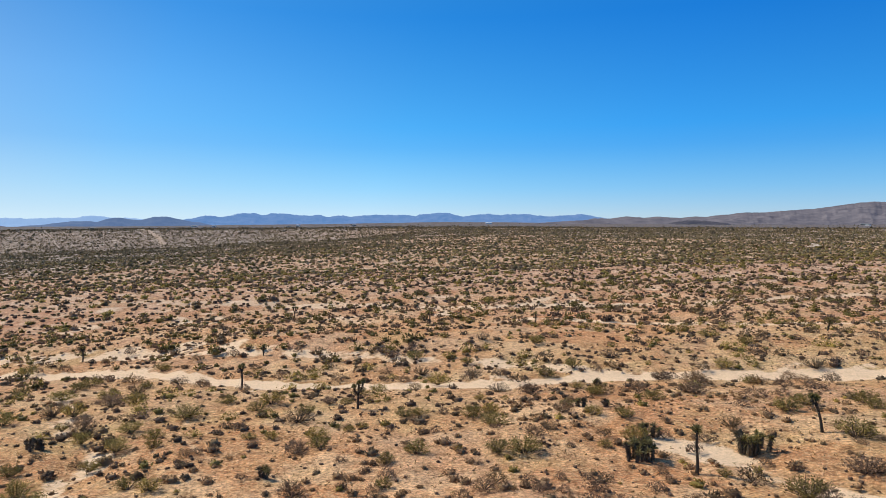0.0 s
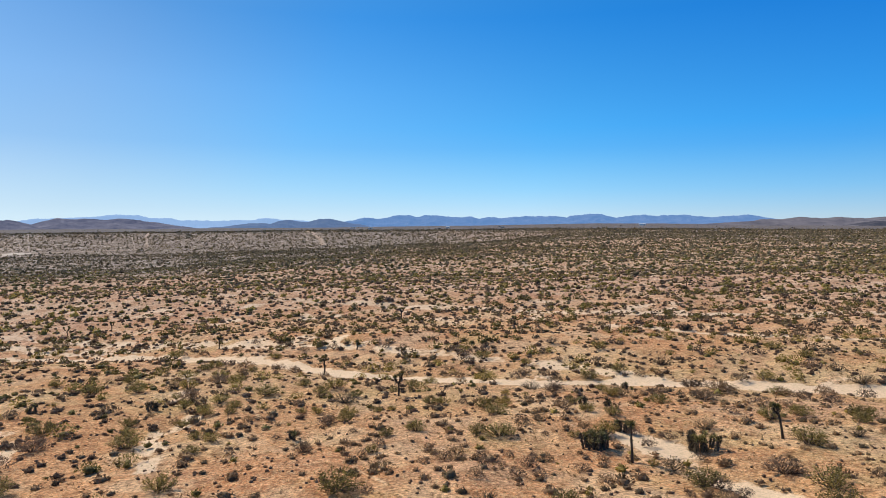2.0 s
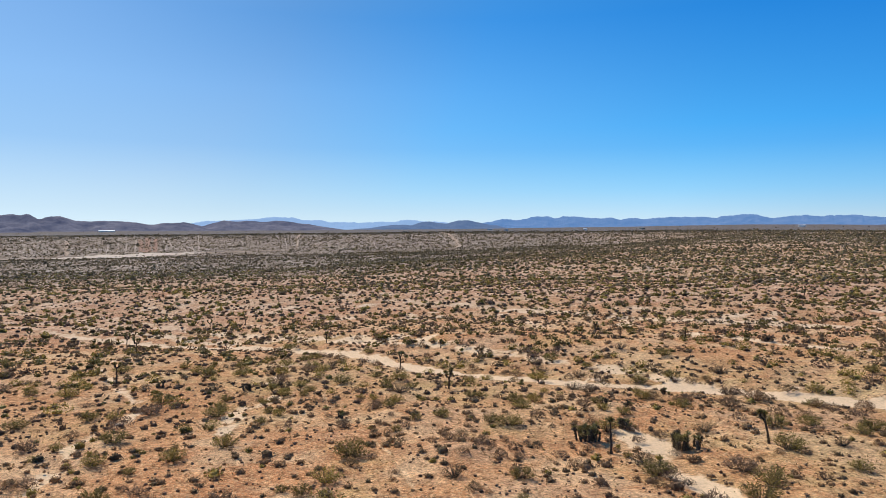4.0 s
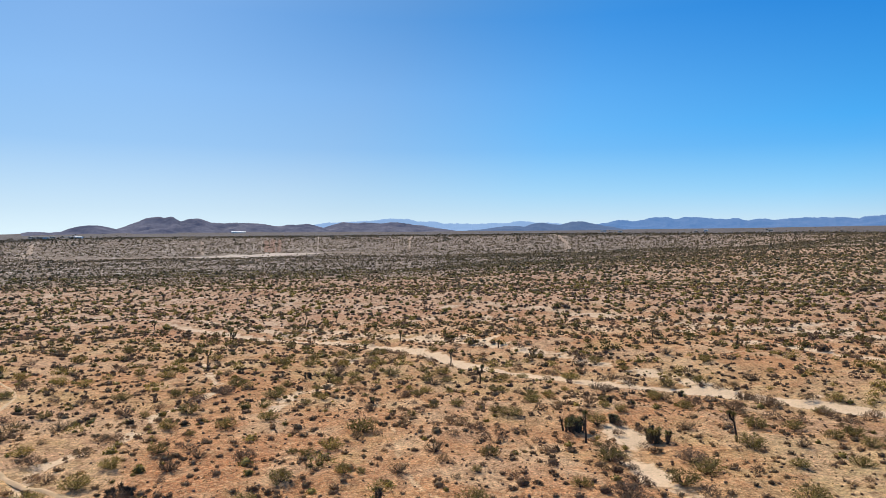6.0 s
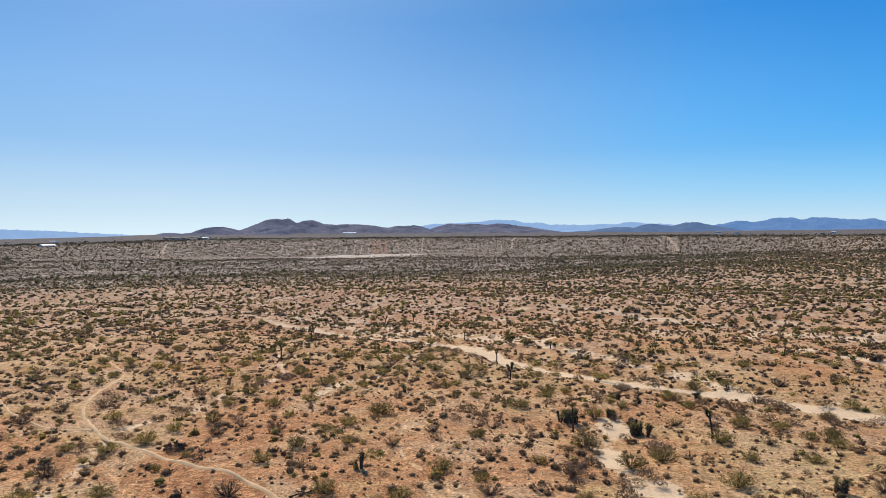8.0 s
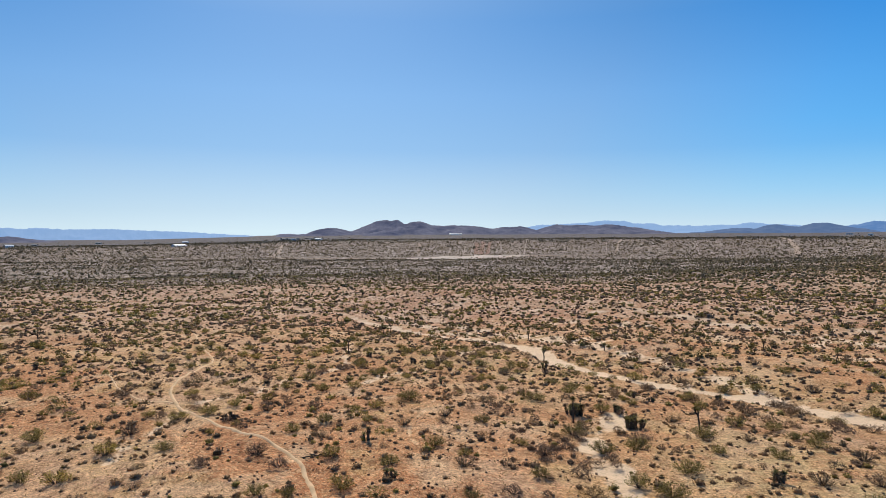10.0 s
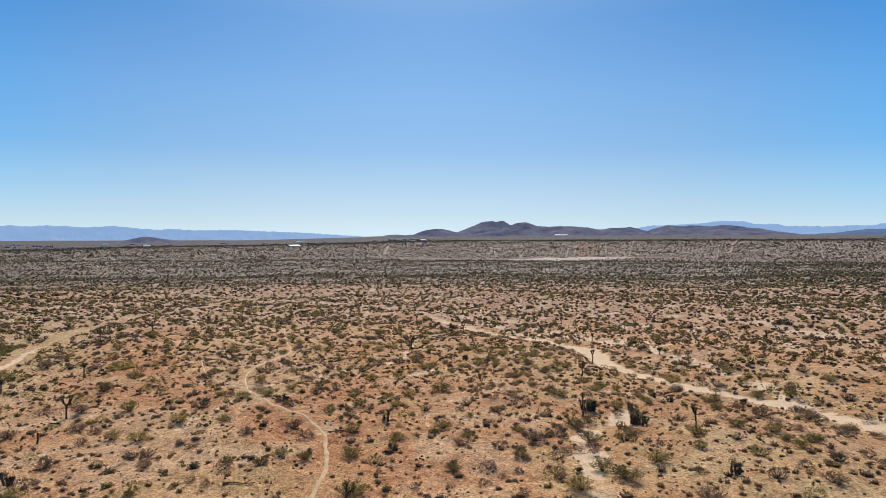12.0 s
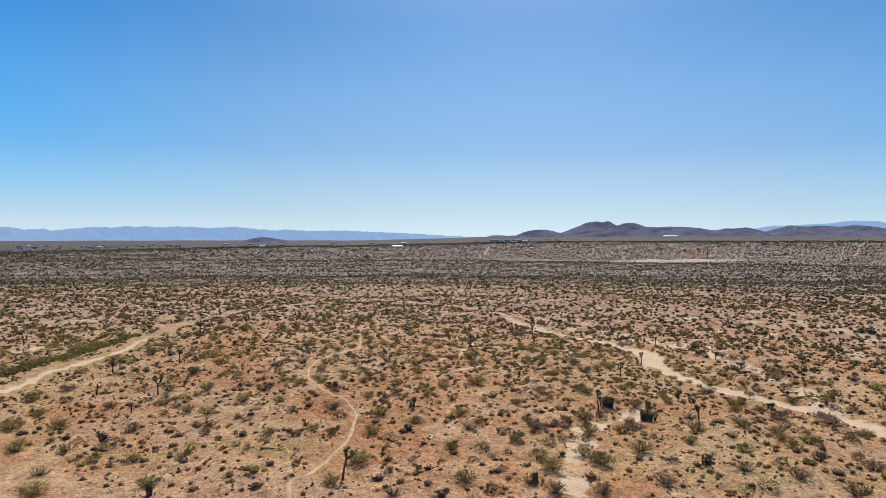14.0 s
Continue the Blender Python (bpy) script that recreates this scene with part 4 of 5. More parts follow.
SAGE_E = ((1.0, 31.7, 1.0), (4.8, 28.7, 1.3), (7.0, 30.3, 1.2), (10.9, 20.1, 0.9), (14.9, 15.5, 0.8), (14.7, 22.8, 0.6), (16.4, 28.9, 0.7), (16.3, 69.6, 1.7), (18.1, 70.4, 1.6), (31.2, 54.6, 1.9), (21.7, 26.3, 0.9), (25.3, 25.1, 1.2), (26.7, 25.6, 1.1), (32.4, 33.3, 0.7), (33.2, 35.3, 0.8), (19.3, 30.1, 0.9), (31.0, 37.8, 0.7), (8.3, 30.6, 1.0), (8.5, 33.9, 0.9))
CREOSOTE_H = ((-18.3, -28.1, 2.6), (-48.5, -20.5, 2.8), (-12.4, -14.9, 2.0), (-4.4, -15.0, 2.2), (12.6, -9.7, 1.5), (-29.1, 64.7, 1.7), (-26.4, 56.5, 2.3), (-29.0, 51.7, 2.1), (-27.7, 47.8, 1.1), (-11.4, 43.8, 1.1), (-15.1, 33.9, 1.4), (-10.2, 49.7, 1.6), (-7.5, 40.3, 1.6), (-7.8, 54.2, 1.4), (-5.9, 60.8, 1.8), (-5.6, 46.1, 1.0), (-7.2, 46.0, 0.7), (3.7, 48.8, 1.7), (3.2, 54.1, 1.1), (9.5, 49.7, 1.3), (11.9, 58.1, 1.6))
CREOSOTE_I = ()
SAGE_F = ((18.3, -6.8, 1.1), (19.2, -8.2, 0.8), (19.6, -5.8, 0.8), (0.5, -14.5, 1.4), (23.6, 6.6, 0.8), (27.9, 7.8, 1.0), (28.8, 10.2, 0.9), (28.2, 15.1, 0.9), (30.5, 4.9, 0.7), (30.3, 6.0, 0.6), (31.2, 6.4, 0.6), (27.8, 16.9, 0.9), (25.7, 19.2, 0.8), (22.4, 22.1, 0.9), (31.0, 18.6, 1.2), (32.4, 14.4, 1.0), (-32.7, 69.5, 2.7), (-12.2, 42.5, 0.8), (-15.1, 40.4, 0.9), (-25.1, 40.6, 0.8), (-13.9, 40.1, 0.6), (-2.9, 34.7, 1.1), (-3.5, 44.4, 0.7), (-0.5, 43.7, 0.9), (-2.5, 61.2, 1.4), (5.9, 66.9, 1.8), (0.1, 48.6, 1.2), (3.5, 43.6, 0.9))
SAGE_G = ((2.1, 36.5, 0.6), (2.8, 33.3, 1.2), (-3.5, 32.9, 0.9), (6.1, 33.7, 0.8), (7.6, 34.0, 0.8), (5.9, 31.5, 0.9), (3.5, 31.9, 0.6))
CREOSOTE = CREOSOTE_A + CREOSOTE_B + CREOSOTE_C + CREOSOTE_D + CREOSOTE_E + CREOSOTE_F + CREOSOTE_G + CREOSOTE_H + CREOSOTE_I
SAGE = SAGE_A + SAGE_B + SAGE_C + SAGE_D + SAGE_E + SAGE_F + SAGE_G

# low mounds and tufts all over the near slope
def mounds(count, r0, r1, leaves, leaf, core):
    x, y = scatter(rng, count, r0, r1)
    keep = open_ground(x, y) & thin(x, y, 17, 21, 0.35) & cleared(x, y, SAGE + CREOSOTE, 0.1)
    keep &= rng.uniform(size=len(x)) < np.where(np.abs(y - 128 - 0.05 * x) < 24, 1.0, 0.72)
    x, y = x[keep], y[keep]
    w = np.clip(np.exp(rng.normal(-0.52, 0.36, len(x))), 0.28, 1.25)
    kind = rng.uniform(size=len(x))
    for lo, hi, mat, tall, label in ((0, 0.72, SAGE_LEAF, 0.4, "low grey-brown mounds of scrub dotted over the soil"), (0.72, 0.9, DRY_LEAF, 0.44, "small dry brown tufts dotted over the soil"), (0.9, 1.01, CREOSOTE_LEAF, 0.5, "small olive tufts dotted over the soil")):
        k = (kind >= lo) & (kind < hi)
        scrub("low_mounds", rng, x[k], y[k], w[k], w[k] * tall, leaves, mat, label, leaf, 0.55, core)


mounds(6000, 8, 72, 44, 0.18, 0.66)
mounds(6000, 70, 100, 24, 0.24, 0.7)
mounds(12500, 98, 150, 14, 0.32, 0.78)
x, y = scatter(rng, 7500, 8, 95)
keep = open_ground(x, y) & thin(x, y, 11, 35, 0.2)
x, y = x[keep], y[keep]
w = rng.uniform(0.16, 0.34, len(x))
scrub("tiny_tufts", rng, x, y, w, w * 0.5, 7, SAGE_LEAF, "tiny dark seedlings dotted over the soil", 0.36, 0.5, 0.8)

# the same scrub goes on under and behind the flight
r, a = 130 * np.sqrt(rng.uniform(0, 1, 7500)), rng.uniform(0, 6.283, 7500)
x, y = 40 + np.cos(a) * r, -10 + np.sin(a) * r
keep = ~in_view(x, y) & open_ground(x, y) & thin(x, y, 17, 21, 0.3)
x, y = x[keep], y[keep]
w = np.exp(rng.normal(-0.45, 0.45, len(x)))
half = rng.uniform(size=len(x)) < 0.5
domes("desert_scrub", rng, x[half], y[half], w[half], w[half] * 0.5, SAGE_LEAF, "low grey-brown desert scrub", 4)
domes("desert_scrub", rng, x[~half], y[~half], w[~half], w[~half] * 0.5, CREOSOTE_LEAF, "olive creosote scrub", 4)

# straw stubble close by
x, y = scatter(rng, 26000, 8, 85)
keep = open_ground(x, y) & thin(x, y, 13, 33, 0.15)
x, y = x[keep], y[keep]
w = rng.uniform(0.14, 0.32, len(x))
scrub("dry_stubble", rng, x, y, w, w * 0.55, 4, STRAW, "thin straw-coloured dry stubble on the soil", 0.5, 0.35)

# shrubs of the middle distance: wide airy creosote, brown brush between, then the flats
for count, r0, r1, leaves, leaf, core in ((420, 22, 80, 300, 0.066, 0.25), (1000, 78, 106, 150, 0.09, 0.35), (3000, 104, 170, 46, 0.17, 0.45), (6200, 165, 290, 16, 0.29, 0.65), (15000, 280, 530, 4, 0.5, 0.85)):
    x, y = scatter(rng, count, r0, r1)
    keep = open_ground(x, y) & thin(x, y, 26, 23, 0.4) & cleared(x, y, CREOSOTE + SAGE, 1.6)
    keep &= (np.hypot(x - 20, y - 30) > 38) | (rng.uniform(size=len(x)) < 0.45)
    x, y = x[keep], y[keep]
    w = np.clip(np.exp(rng.normal(0.5, 0.28, len(x))), 0.8, 2.8)
    kind = rng.uniform(size=len(x))
    for lo, hi, mat, tall, label in ((0, 0.56, CREOSOTE_LEAF, 0.47, "olive creosote scrub"), (0.56, 0.76, SAGE_LEAF, 0.36, "low grey-brown desert scrub"), (0.76, 1.01, DRY_LEAF, 0.42, "dry straw-brown desert scrub")):
        k = (kind >= lo) & (kind < hi)
        scrub("desert_scrub", rng, x[k], y[k], w[k], w[k] * tall, leaves, mat, label, leaf, 0.5, core)
for count, r0, r1, sides in ((23000, 145, 290, 4), (34000, 280, 530, 4)):
    x, y = scatter(rng, count, r0, r1)
    keep = open_ground(x, y) & thin(x, y, 21, 25, 0.4)
    x, y = x[keep], y[keep]
    w = np.clip(np.exp(rng.normal(-0.3, 0.3, len(x))), 0.4, 1.3) * (1.0 + (r0 > 250) * 0.25)
    k = rng.uniform(size=len(x)) < 0.6
    # the farther ring swaps the sage colour for the lightened one
    domes("low_scrub", rng, x[k], y[k], w[k], w[k] * 0.42, SAGE_LEAF if r0 < 250 else LIGHTENED_SCRUB, "low grey-brown scrub on the flats", sides)
    domes("low_scrub", rng, x[~k], y[~k], w[~k], w[~k] * 0.45, LIGHTENED_SCRUB, "low olive-brown scrub on the flats", sides)
a, r = np.radians(rng.uniform(-48, 36, 30000)), 230 * (1250 / 230) ** rng.uniform(0, 1, 30000)
x, y = 40 - np.sin(a) * r, -10 + np.cos(a) * r
keep = in_view(x, y) & open_ground(x, y) & thin(x, y, 60, 31, 0.5) & (rng.uniform(size=len(x)) < 0.25 + 0.75 * ease((r - 250) / 260))
x, y = x[keep], y[keep]
w = np.clip(np.exp(rng.normal(0.4, 0.3, len(x))), 0.8, 2.6) * (0.8 + np.hypot(x, y) / 1400)
k = rng.uniform(size=len(x)) < 0.25
domes("desert_scrub", rng, x[k], y[k], w[k], w[k] * 0.42, CREOSOTE_LEAF, "olive creosote scrub on the eastern flats", 4)
domes("desert_scrub", rng, x[~k], y[~k], w[~k], w[~k] * 0.42, LIGHTENED_SCRUB, "brown-green scrub on the eastern flats", 4)
r = np.concatenate([360 * (1750 / 360) ** (rng.uniform(0, 1, 95000) ** 0.7), np.sqrt(rng.uniform(1050 ** 2, 1640 ** 2, 95000)), np.sqrt(rng.uniform(470 ** 2, 1090 ** 2, 45000))])
a = np.radians(rng.uniform(-48, 118, len(r)))
x, y = 40 - np.sin(a) * r, -10 + np.cos(a) * r
keep = in_view(x, y) & thin(x, y, 160, 29, 0.5) & (line_distance(x, y, ((-1010, 470), (-930, 590), (-880, 665), (-830, 745), (-805, 800), (-770, 850))) > 14)
x, y = x[keep], y[keep]
w = np.exp(rng.normal(0.06, 0.36, len(x))) * (0.86 + np.hypot(x, y) / 1150)
k = rng.uniform(700, 1250, len(x)) > np.hypot(x - 40, y + 10)
knobs("far_scrub", rng, x[k], y[k], w[k], w[k] * 0.45, LIGHTENED_SCRUB, "olive-brown scrub over the far valley")
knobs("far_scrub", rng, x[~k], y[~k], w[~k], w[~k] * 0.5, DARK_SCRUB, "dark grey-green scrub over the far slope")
groves = []
for az0, az1, r0, r1, count in ((-40, 108, 1600, 3000, 190), (0, 31, 1530, 1900, 180), (93, 106, 1700, 2500, 190), (61, 69, 1600, 2100, 60), (-36, -29, 2000, 2500, 40)):
    a, d = np.radians(rng.uniform(az0, az1, count)), rng.uniform(r0, r1, count)
    groves.append((40 - np.sin(a) * d, -10 + np.cos(a) * d))
x, y = (np.concatenate([g[k] for g in groves]) for k in (0, 1))
w = rng.uniform(1.6, 3.8, len(x))
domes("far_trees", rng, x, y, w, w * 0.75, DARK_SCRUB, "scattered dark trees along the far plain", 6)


# a green belt of low scrub along the lower side of the west road
u = rng.uniform(0, 1, 420)
belt = np.array([(-12, -42), (-30, -38.5), (-46, -33), (-60, -29), (-78, -26)], float)
x = np.interp(u, np.linspace(0, 1, 5), belt[:, 0]) + rng.normal(size=420) * 1.2
y = np.interp(u, np.linspace(0, 1, 5), belt[:, 1]) - np.abs(rng.normal(size=420)) * 2.0
w = rng.uniform(0.5, 1.3, 420)
scrub("roadside_scrub", rng, x, y, w, w * 0.5, 40, CREOSOTE_LEAF, "dense low green scrub along the west road", 0.22, 0.5, 0.6)


# ---------------------------------------------------------------- creosote bushes and sage, one by one
def creosote(seed, mat, dry=False):
    r = np.random.RandomState(seed)
    root = new("creosote_bush")
    stems, leaves, leans = [], [], []
    for k in range(58):
        a, out = r.uniform(0, 6.28), 0.5 * math.sqrt(r.uniform(0.02, 1))
        top = np.array((math.cos(a) * out, math.sin(a) * out, 0.56 * r.uniform(0.75, 1.08) * math.sqrt(max(0.12, 1.05 - 3.6 * out * out))))
        foot = np.array((math.cos(a), math.sin(a), 0)) * r.uniform(0.01, 0.08)
        mid = foot * 0.4 + top * 0.6 + np.array((0, 0, -0.05)) + r.normal(size=3) * 0.03
        if k % 2 or dry:
            stems.append(ring_tube((foot + (0, 0, -0.04), foot * 0.7 + mid * 0.3 + (0, 0, 0.02), mid, top), (0.012, 0.010, 0.007, 0.003), 3, False))
        n = 14 if dry else 21
        u = r.uniform(0.08, 1.06, (n, 1)) ** 0.7
        c = (foot * 0.6 + mid * 0.4) * (1 - u) + top * u + r.normal(size=(n, 3)) * 0.036
        leaves.append(c), leans.append(np.repeat((top - foot)[None] * 1.2, n, 0))
    V, T = merge(stems)
    raw("branchwork", V, T, TWIG, root)
    c, l = np.vstack(leaves), np.vstack(leans)
    c[:, 2] = np.maximum(c[:, 2], 0.06)
    V, T = shards(r, c, 0.036 if dry else 0.05, 1.0, l, 0.5)
    raw("foliage", V, T, mat, root)
    return root


def sage(seed, mat):
    r = np.random.RandomState(seed)
    root = new("desert_sage")
    u = r.normal(size=(540, 3))
    u /= np.linalg.norm(u, axis=1)[:, None]
    u *= r.uniform(0.45, 1.0, (540, 1)) ** 0.5
    lump = 1 + 0.22 * np.sin(3 * np.arctan2(u[:, 1], u[:, 0]) + seed) + 0.12 * np.sin(7 * np.arctan2(u[:, 1], u[:, 0]) + 2 * seed)
    c = np.stack([u[:, 0] * 0.46 * lump, u[:, 1] * 0.46 * lump, 0.05 + np.abs(u[:, 2]) * 0.42 * lump], 1)
    V, T = shards(r, c, 0.066, 1.0, c * (1.6, 1.6, 2.6), 0.45)
    raw("foliage", V, T, mat, root)
    twigs = []
    for k in range(16):
        a = r.uniform(0, 6.28)
        tip = np.array((math.cos(a) * 0.42, math.sin(a) * 0.42, r.uniform(0.15, 0.4)))
        twigs.append(ring_tube(((0, 0, -0.03), tip * 0.5 + (0, 0, 0.04), tip), (0.012, 0.008, 0.003), 3, False))
    V, T = merge(twigs)
    raw("branchwork", V, T, TWIG, root)
    return root


def plant_out(made, places, tall, group):
    """Set the made plants out over the places, each turned and stretched a little."""
    r = np.random.RandomState(len(places))
    for i, (px, py, w) in enumerate(places):
        m = pose(px, py, float(height(px, py)) - 0.02, 0, 0, r.uniform(0, 360)) @ Matrix.Diagonal((w, w * r.uniform(0.85, 1.15), w * tall * (1.2 - 0.13 * w) * r.uniform(0.85, 1.15), 1))
        ob, label = made[(i * 7 + i // 5) % len(made)]
        if "set" not in ob:
            ob["set"] = 1
            ob.matrix_basis = m
        else:
            ob = copy_thing(ob, Matrix.Identity(4))
            ob.matrix_basis = m
        tagged(ob, label, "bush", group)
        ob.name = ob.name


bushes = [(creosote(31 + k, CREOSOTE_LEAF), "olive-green creosote bush with grey twigs on bare soil") for k in range(5)] + [(creosote(51, DRY_LEAF, True), "half-bare creosote bush with thin dry leaves")] + [(creosote(53, SAGE_LEAF), "grey-green creosote bush, dusty and dense")]
plant_out(bushes, CREOSOTE, 0.85, "creosote bushes")
low = [(sage(61, SAGE_LEAF), "low dense grey-brown sage shrub"), (sage(62, SAGE_LEAF), "low dense grey-brown sage shrub"), (sage(63, DRY_LEAF), "low dry straw-grey shrub"), (sage(64, SAGE_LEAF), "low dense grey-brown sage shrub")]
plant_out(low, SAGE, 0.85, "sage shrubs")


# ---------------------------------------------------------------- joshua trees and yuccas
def blades(r, centre, count, length, wide, up=0.0, droop=False):
    """Stiff pointed leaves round a head."""
    d = r.normal(size=(count, 3))
    d[:, 2] = d[:, 2] * 0.8 + up
    if droop:
        d[:, 2] = -np.abs(d[:, 2]) - 0.9
    d /= np.linalg.norm(d, axis=1)[:, None]
    s = np.cross(d, r.normal(size=(count, 3)))
    s /= np.linalg.norm(s, axis=1)[:, None]
    length = length * r.uniform(0.7, 1.15, (count, 1))
    base = np.asarray(centre) + d * 0.03
    V = np.stack([base - s * wide * 0.5, base + s * wide * 0.5, base + d * length * 0.6 + s * wide * 0.45, base + d * length, base + d * length * 0.6 - s * wide * 0.45], 1)
    k = np.arange(count)[:, None] * 5
    return V.reshape(-1, 3), np.vstack([k + (0, 1, 2), k + (0, 2, 4), k + (4, 2, 3)])


def joshua(px, py, tall, arms, lean, seed, label, dead=False):
    r = np.random.RandomState(seed)
    root = new("joshua_tree")
    root.matrix_basis = pose(px, py, float(height(px, py)) - 0.05, 0, 0, 0)
    lx, ly = lean
    heads, limbs = [], []
    if arms == 0:
        top = np.array((lx * tall, ly * tall, tall * 0.9))
        p = [np.array((0, 0, -0.1)), top * 0.3 + r.normal(size=3) * 0.03, top * 0.62 + r.normal(size=3) * 0.04, top]
        limbs.append((p, (0.095, 0.075, 0.068, 0.06)))
        heads.append(top)
    else:
        fork = np.array((lx * tall * 0.6, ly * tall * 0.6, tall * (r.uniform(0.66, 0.76) if arms == 2 else r.uniform(0.5, 0.62))))
        limbs.append(([np.array((0, 0, -0.1)), fork * 0.5 + r.normal(size=3) * 0.03, fork], (0.11, 0.08, 0.07)))
        turn = r.uniform(0, 6.28)
        for k in range(arms):
            a = turn + 6.28 * k / arms + r.uniform(-0.4, 0.4)
            out = tall * (r.uniform(0.05, 0.12) if arms == 2 else r.uniform(0.13, 0.25))
            tip = fork + np.array((math.cos(a) * out + lx * 0.3 * tall, math.sin(a) * out + ly * 0.3 * tall, tall * (r.uniform(0.14, 0.24) if arms == 2 else r.uniform(0.22, 0.4))))
            elbow = fork + (tip - fork) * (0.75, 0.75, 0.4)
            limbs.append(([fork - (0, 0, 0.06), elbow, tip], (0.065, 0.055, 0.045)))
            heads.append(tip)
    V, T = merge([ring_tube(*l, 7) for l in limbs])
    V = V + r.normal(size=V.shape) * 0.009
    raw("trunk", V, T, BARK, root)
    for p, rad in limbs:
        shag = []
        for q in np.linspace(0.35, 1.0, 7):
            i = q * (len(p) - 1)
            j = min(int(i), len(p) - 2)
            c = p[j] + (p[j + 1] - p[j]) * (i - j)
            if c[2] > tall * 0.4:
                shag.append(blades(r, c, 14, 0.2, 0.035, droop=True))
        if shag:
            V, T = merge(shag)
            tagged(raw("leaf_skirt", V, T, DEAD_LEAF, root), "grey-brown dead leaves hanging on the limb")
    for h in heads:
        if dead:
            continue
        V, T = blades(r, (0, 0, 0), 120, 0.37 if arms == 0 else 0.27, 0.046, 0.45)
        ob = raw("leaf_rosette", V, T, YUCCA_LEAF, root)
        ob.location = h
    return tagged(root, label, "tree", "joshua trees")


JOSHUAS = (
    (13.7, 35.0, 2.75, 0, (-0.03, 0), "slim unbranched joshua tree with one leafy head"),
    (24.0, 41.3, 2.6, 2, (-0.22, 0.05), "leaning thin joshua tree with a forked top"),
    (-6.6, 51.4, 2.5, 3, (0.02, 0), "small branched joshua tree near the dirt road"),
    (-19.6, 64.3, 2.4, 2, (0, 0.02), "thin joshua tree at the edge of the dirt road"),
    (-27.0, 120.7, 2.3, 3, (0, 0), "small joshua tree on the sandy flat"),
    (13.5, 95.4, 2.1, 0, (0.02, 0), "small joshua tree on bare ground"),
    (-1.9, 102.7, 2.2, 2, (0, 0), "small joshua tree among low scrub"),
    (-48.2, 88.3, 1.9, 2, (0, 0), "short joshua tree behind the road"),
    (-22.7, 83.6, 1.4, 2, (0, 0), "stunted joshua tree on the road bank"),
    (-63.7, 59.8, 2.8, 5, (0, 0), "bushy many-branched joshua tree by the wash"),
    (-43.7, 40.2, 2.9, 2, (0.02, 0.01), "tall thin joshua tree amid creosote"),
    (-83.6, 106.6, 2.2, 3, (0, 0), "joshua tree on the far side of the wash"),
    (-90.6, 102.6, 2.2, 3, (0, 0), "joshua tree on the far side of the wash"),
    (48.0, 82.0, 1.3, 0, (0.2, 0), "short leaning joshua tree on reddish soil"),
    (-105.8, 70.4, 2.1, 3, (0, 0), "joshua tree standing in the pale wash"),
    (-81.6, 72.8, 2.9, 4, (0, 0), "joshua tree standing in the pale wash"),
    (-90.0, -2.5, 3.2, 3, (0.12, -0.05), "leaning branched joshua tree on the hill"),
    (-30.0, -24.3, 1.9, 2, (0, 0), "small joshua tree near the west road"),
    (-35.9, -15.0, 2.3, 2, (0.02, 0), "slim joshua tree on the red hillside"),
    (-61.7, -44.3, 2.1, 3, (0, 0), "small joshua tree beyond the west road"),
    (-11.4, -16.2, 2.9, 4, (0, 0.02), "green-topped branched joshua tree on the slope"),
    (30.6, 1.2, 2.5, 2, (0.06, 0.2), "leaning joshua tree with a forked head by the footpath"),
    (-73.0, -13.0, 3.2, 4, (0, 0), "tall branched joshua tree on the hill crest"))
for k, (px, py, tall, arms, lean, label) in enumerate(JOSHUAS):
    joshua(px, py, tall, arms, lean, 70 + k, label)
joshua(-14.5, -24.0, 1.9, 0, (0.32, 0.1), 101, "dead leaning joshua tree trunk, bare and dark", True)
joshua(-1.3, -18.2, 1.25, 0, (0.03, 0.02), 102, "dead upright joshua tree stump, bare and dark", True)
for k, (px, py) in enumerate(((-40, 196), (35, 178), (-95, 172), (70, 205), (-8, 236), (60, 232))):
    joshua(px, py, 2.3 + 0.2 * math.sin(k * 2), 3, (0, 0), 110 + k, "far joshua tree on the flat")


def yucca_clump(px, py, wide, tall, stalks, seed, label, green=True, lean=0.11):
    """Mojave yucca: shaggy dark columns, each with a stiff green head."""
    r = np.random.RandomState(seed)
    root = new("yucca_clump")
    root.matrix_basis = pose(px, py, float(height(px, py)) - 0.03, 0, 0, 0)
    for k in range(stalks):
        a, out = r.uniform(0, 6.28), wide * 0.5 * math.sqrt(r.uniform(0, 1))
        h = tall * r.uniform(0.5, 0.95) * (1 - 0.25 * out / (wide * 0.5 + 1e-6))
        foot = np.array((math.cos(a) * out * 0.85, math.sin(a) * out * 0.6, -0.05))
        top = foot + np.array((math.cos(a) * lean * h + r.normal() * 0.06, math.sin(a) * lean * h + r.normal() * 0.06, h * 0.8))
        mid = (foot + top) / 2 + r.normal(size=3) * 0.03
        pieces = [ring_tube((foot, mid, top), (0.085, 0.08, 0.06), 6)]
        for q in np.linspace(0.15, 0.95, 6):
            pieces.append(blades(r, foot + (top - foot) * q, 12, 0.19, 0.04, droop=True))
        V, T = merge(pieces)
        stalk = raw("stalk", V, T, DEAD_LEAF, root)
        V, T = blades(r, top, 46, 0.31, 0.04, 0.7)
        raw("leaf_rosette", V, T, YUCCA_LEAF if green and k % 3 else DEAD_LEAF, stalk)
    return tagged(root, label, "yucca", "yuccas")


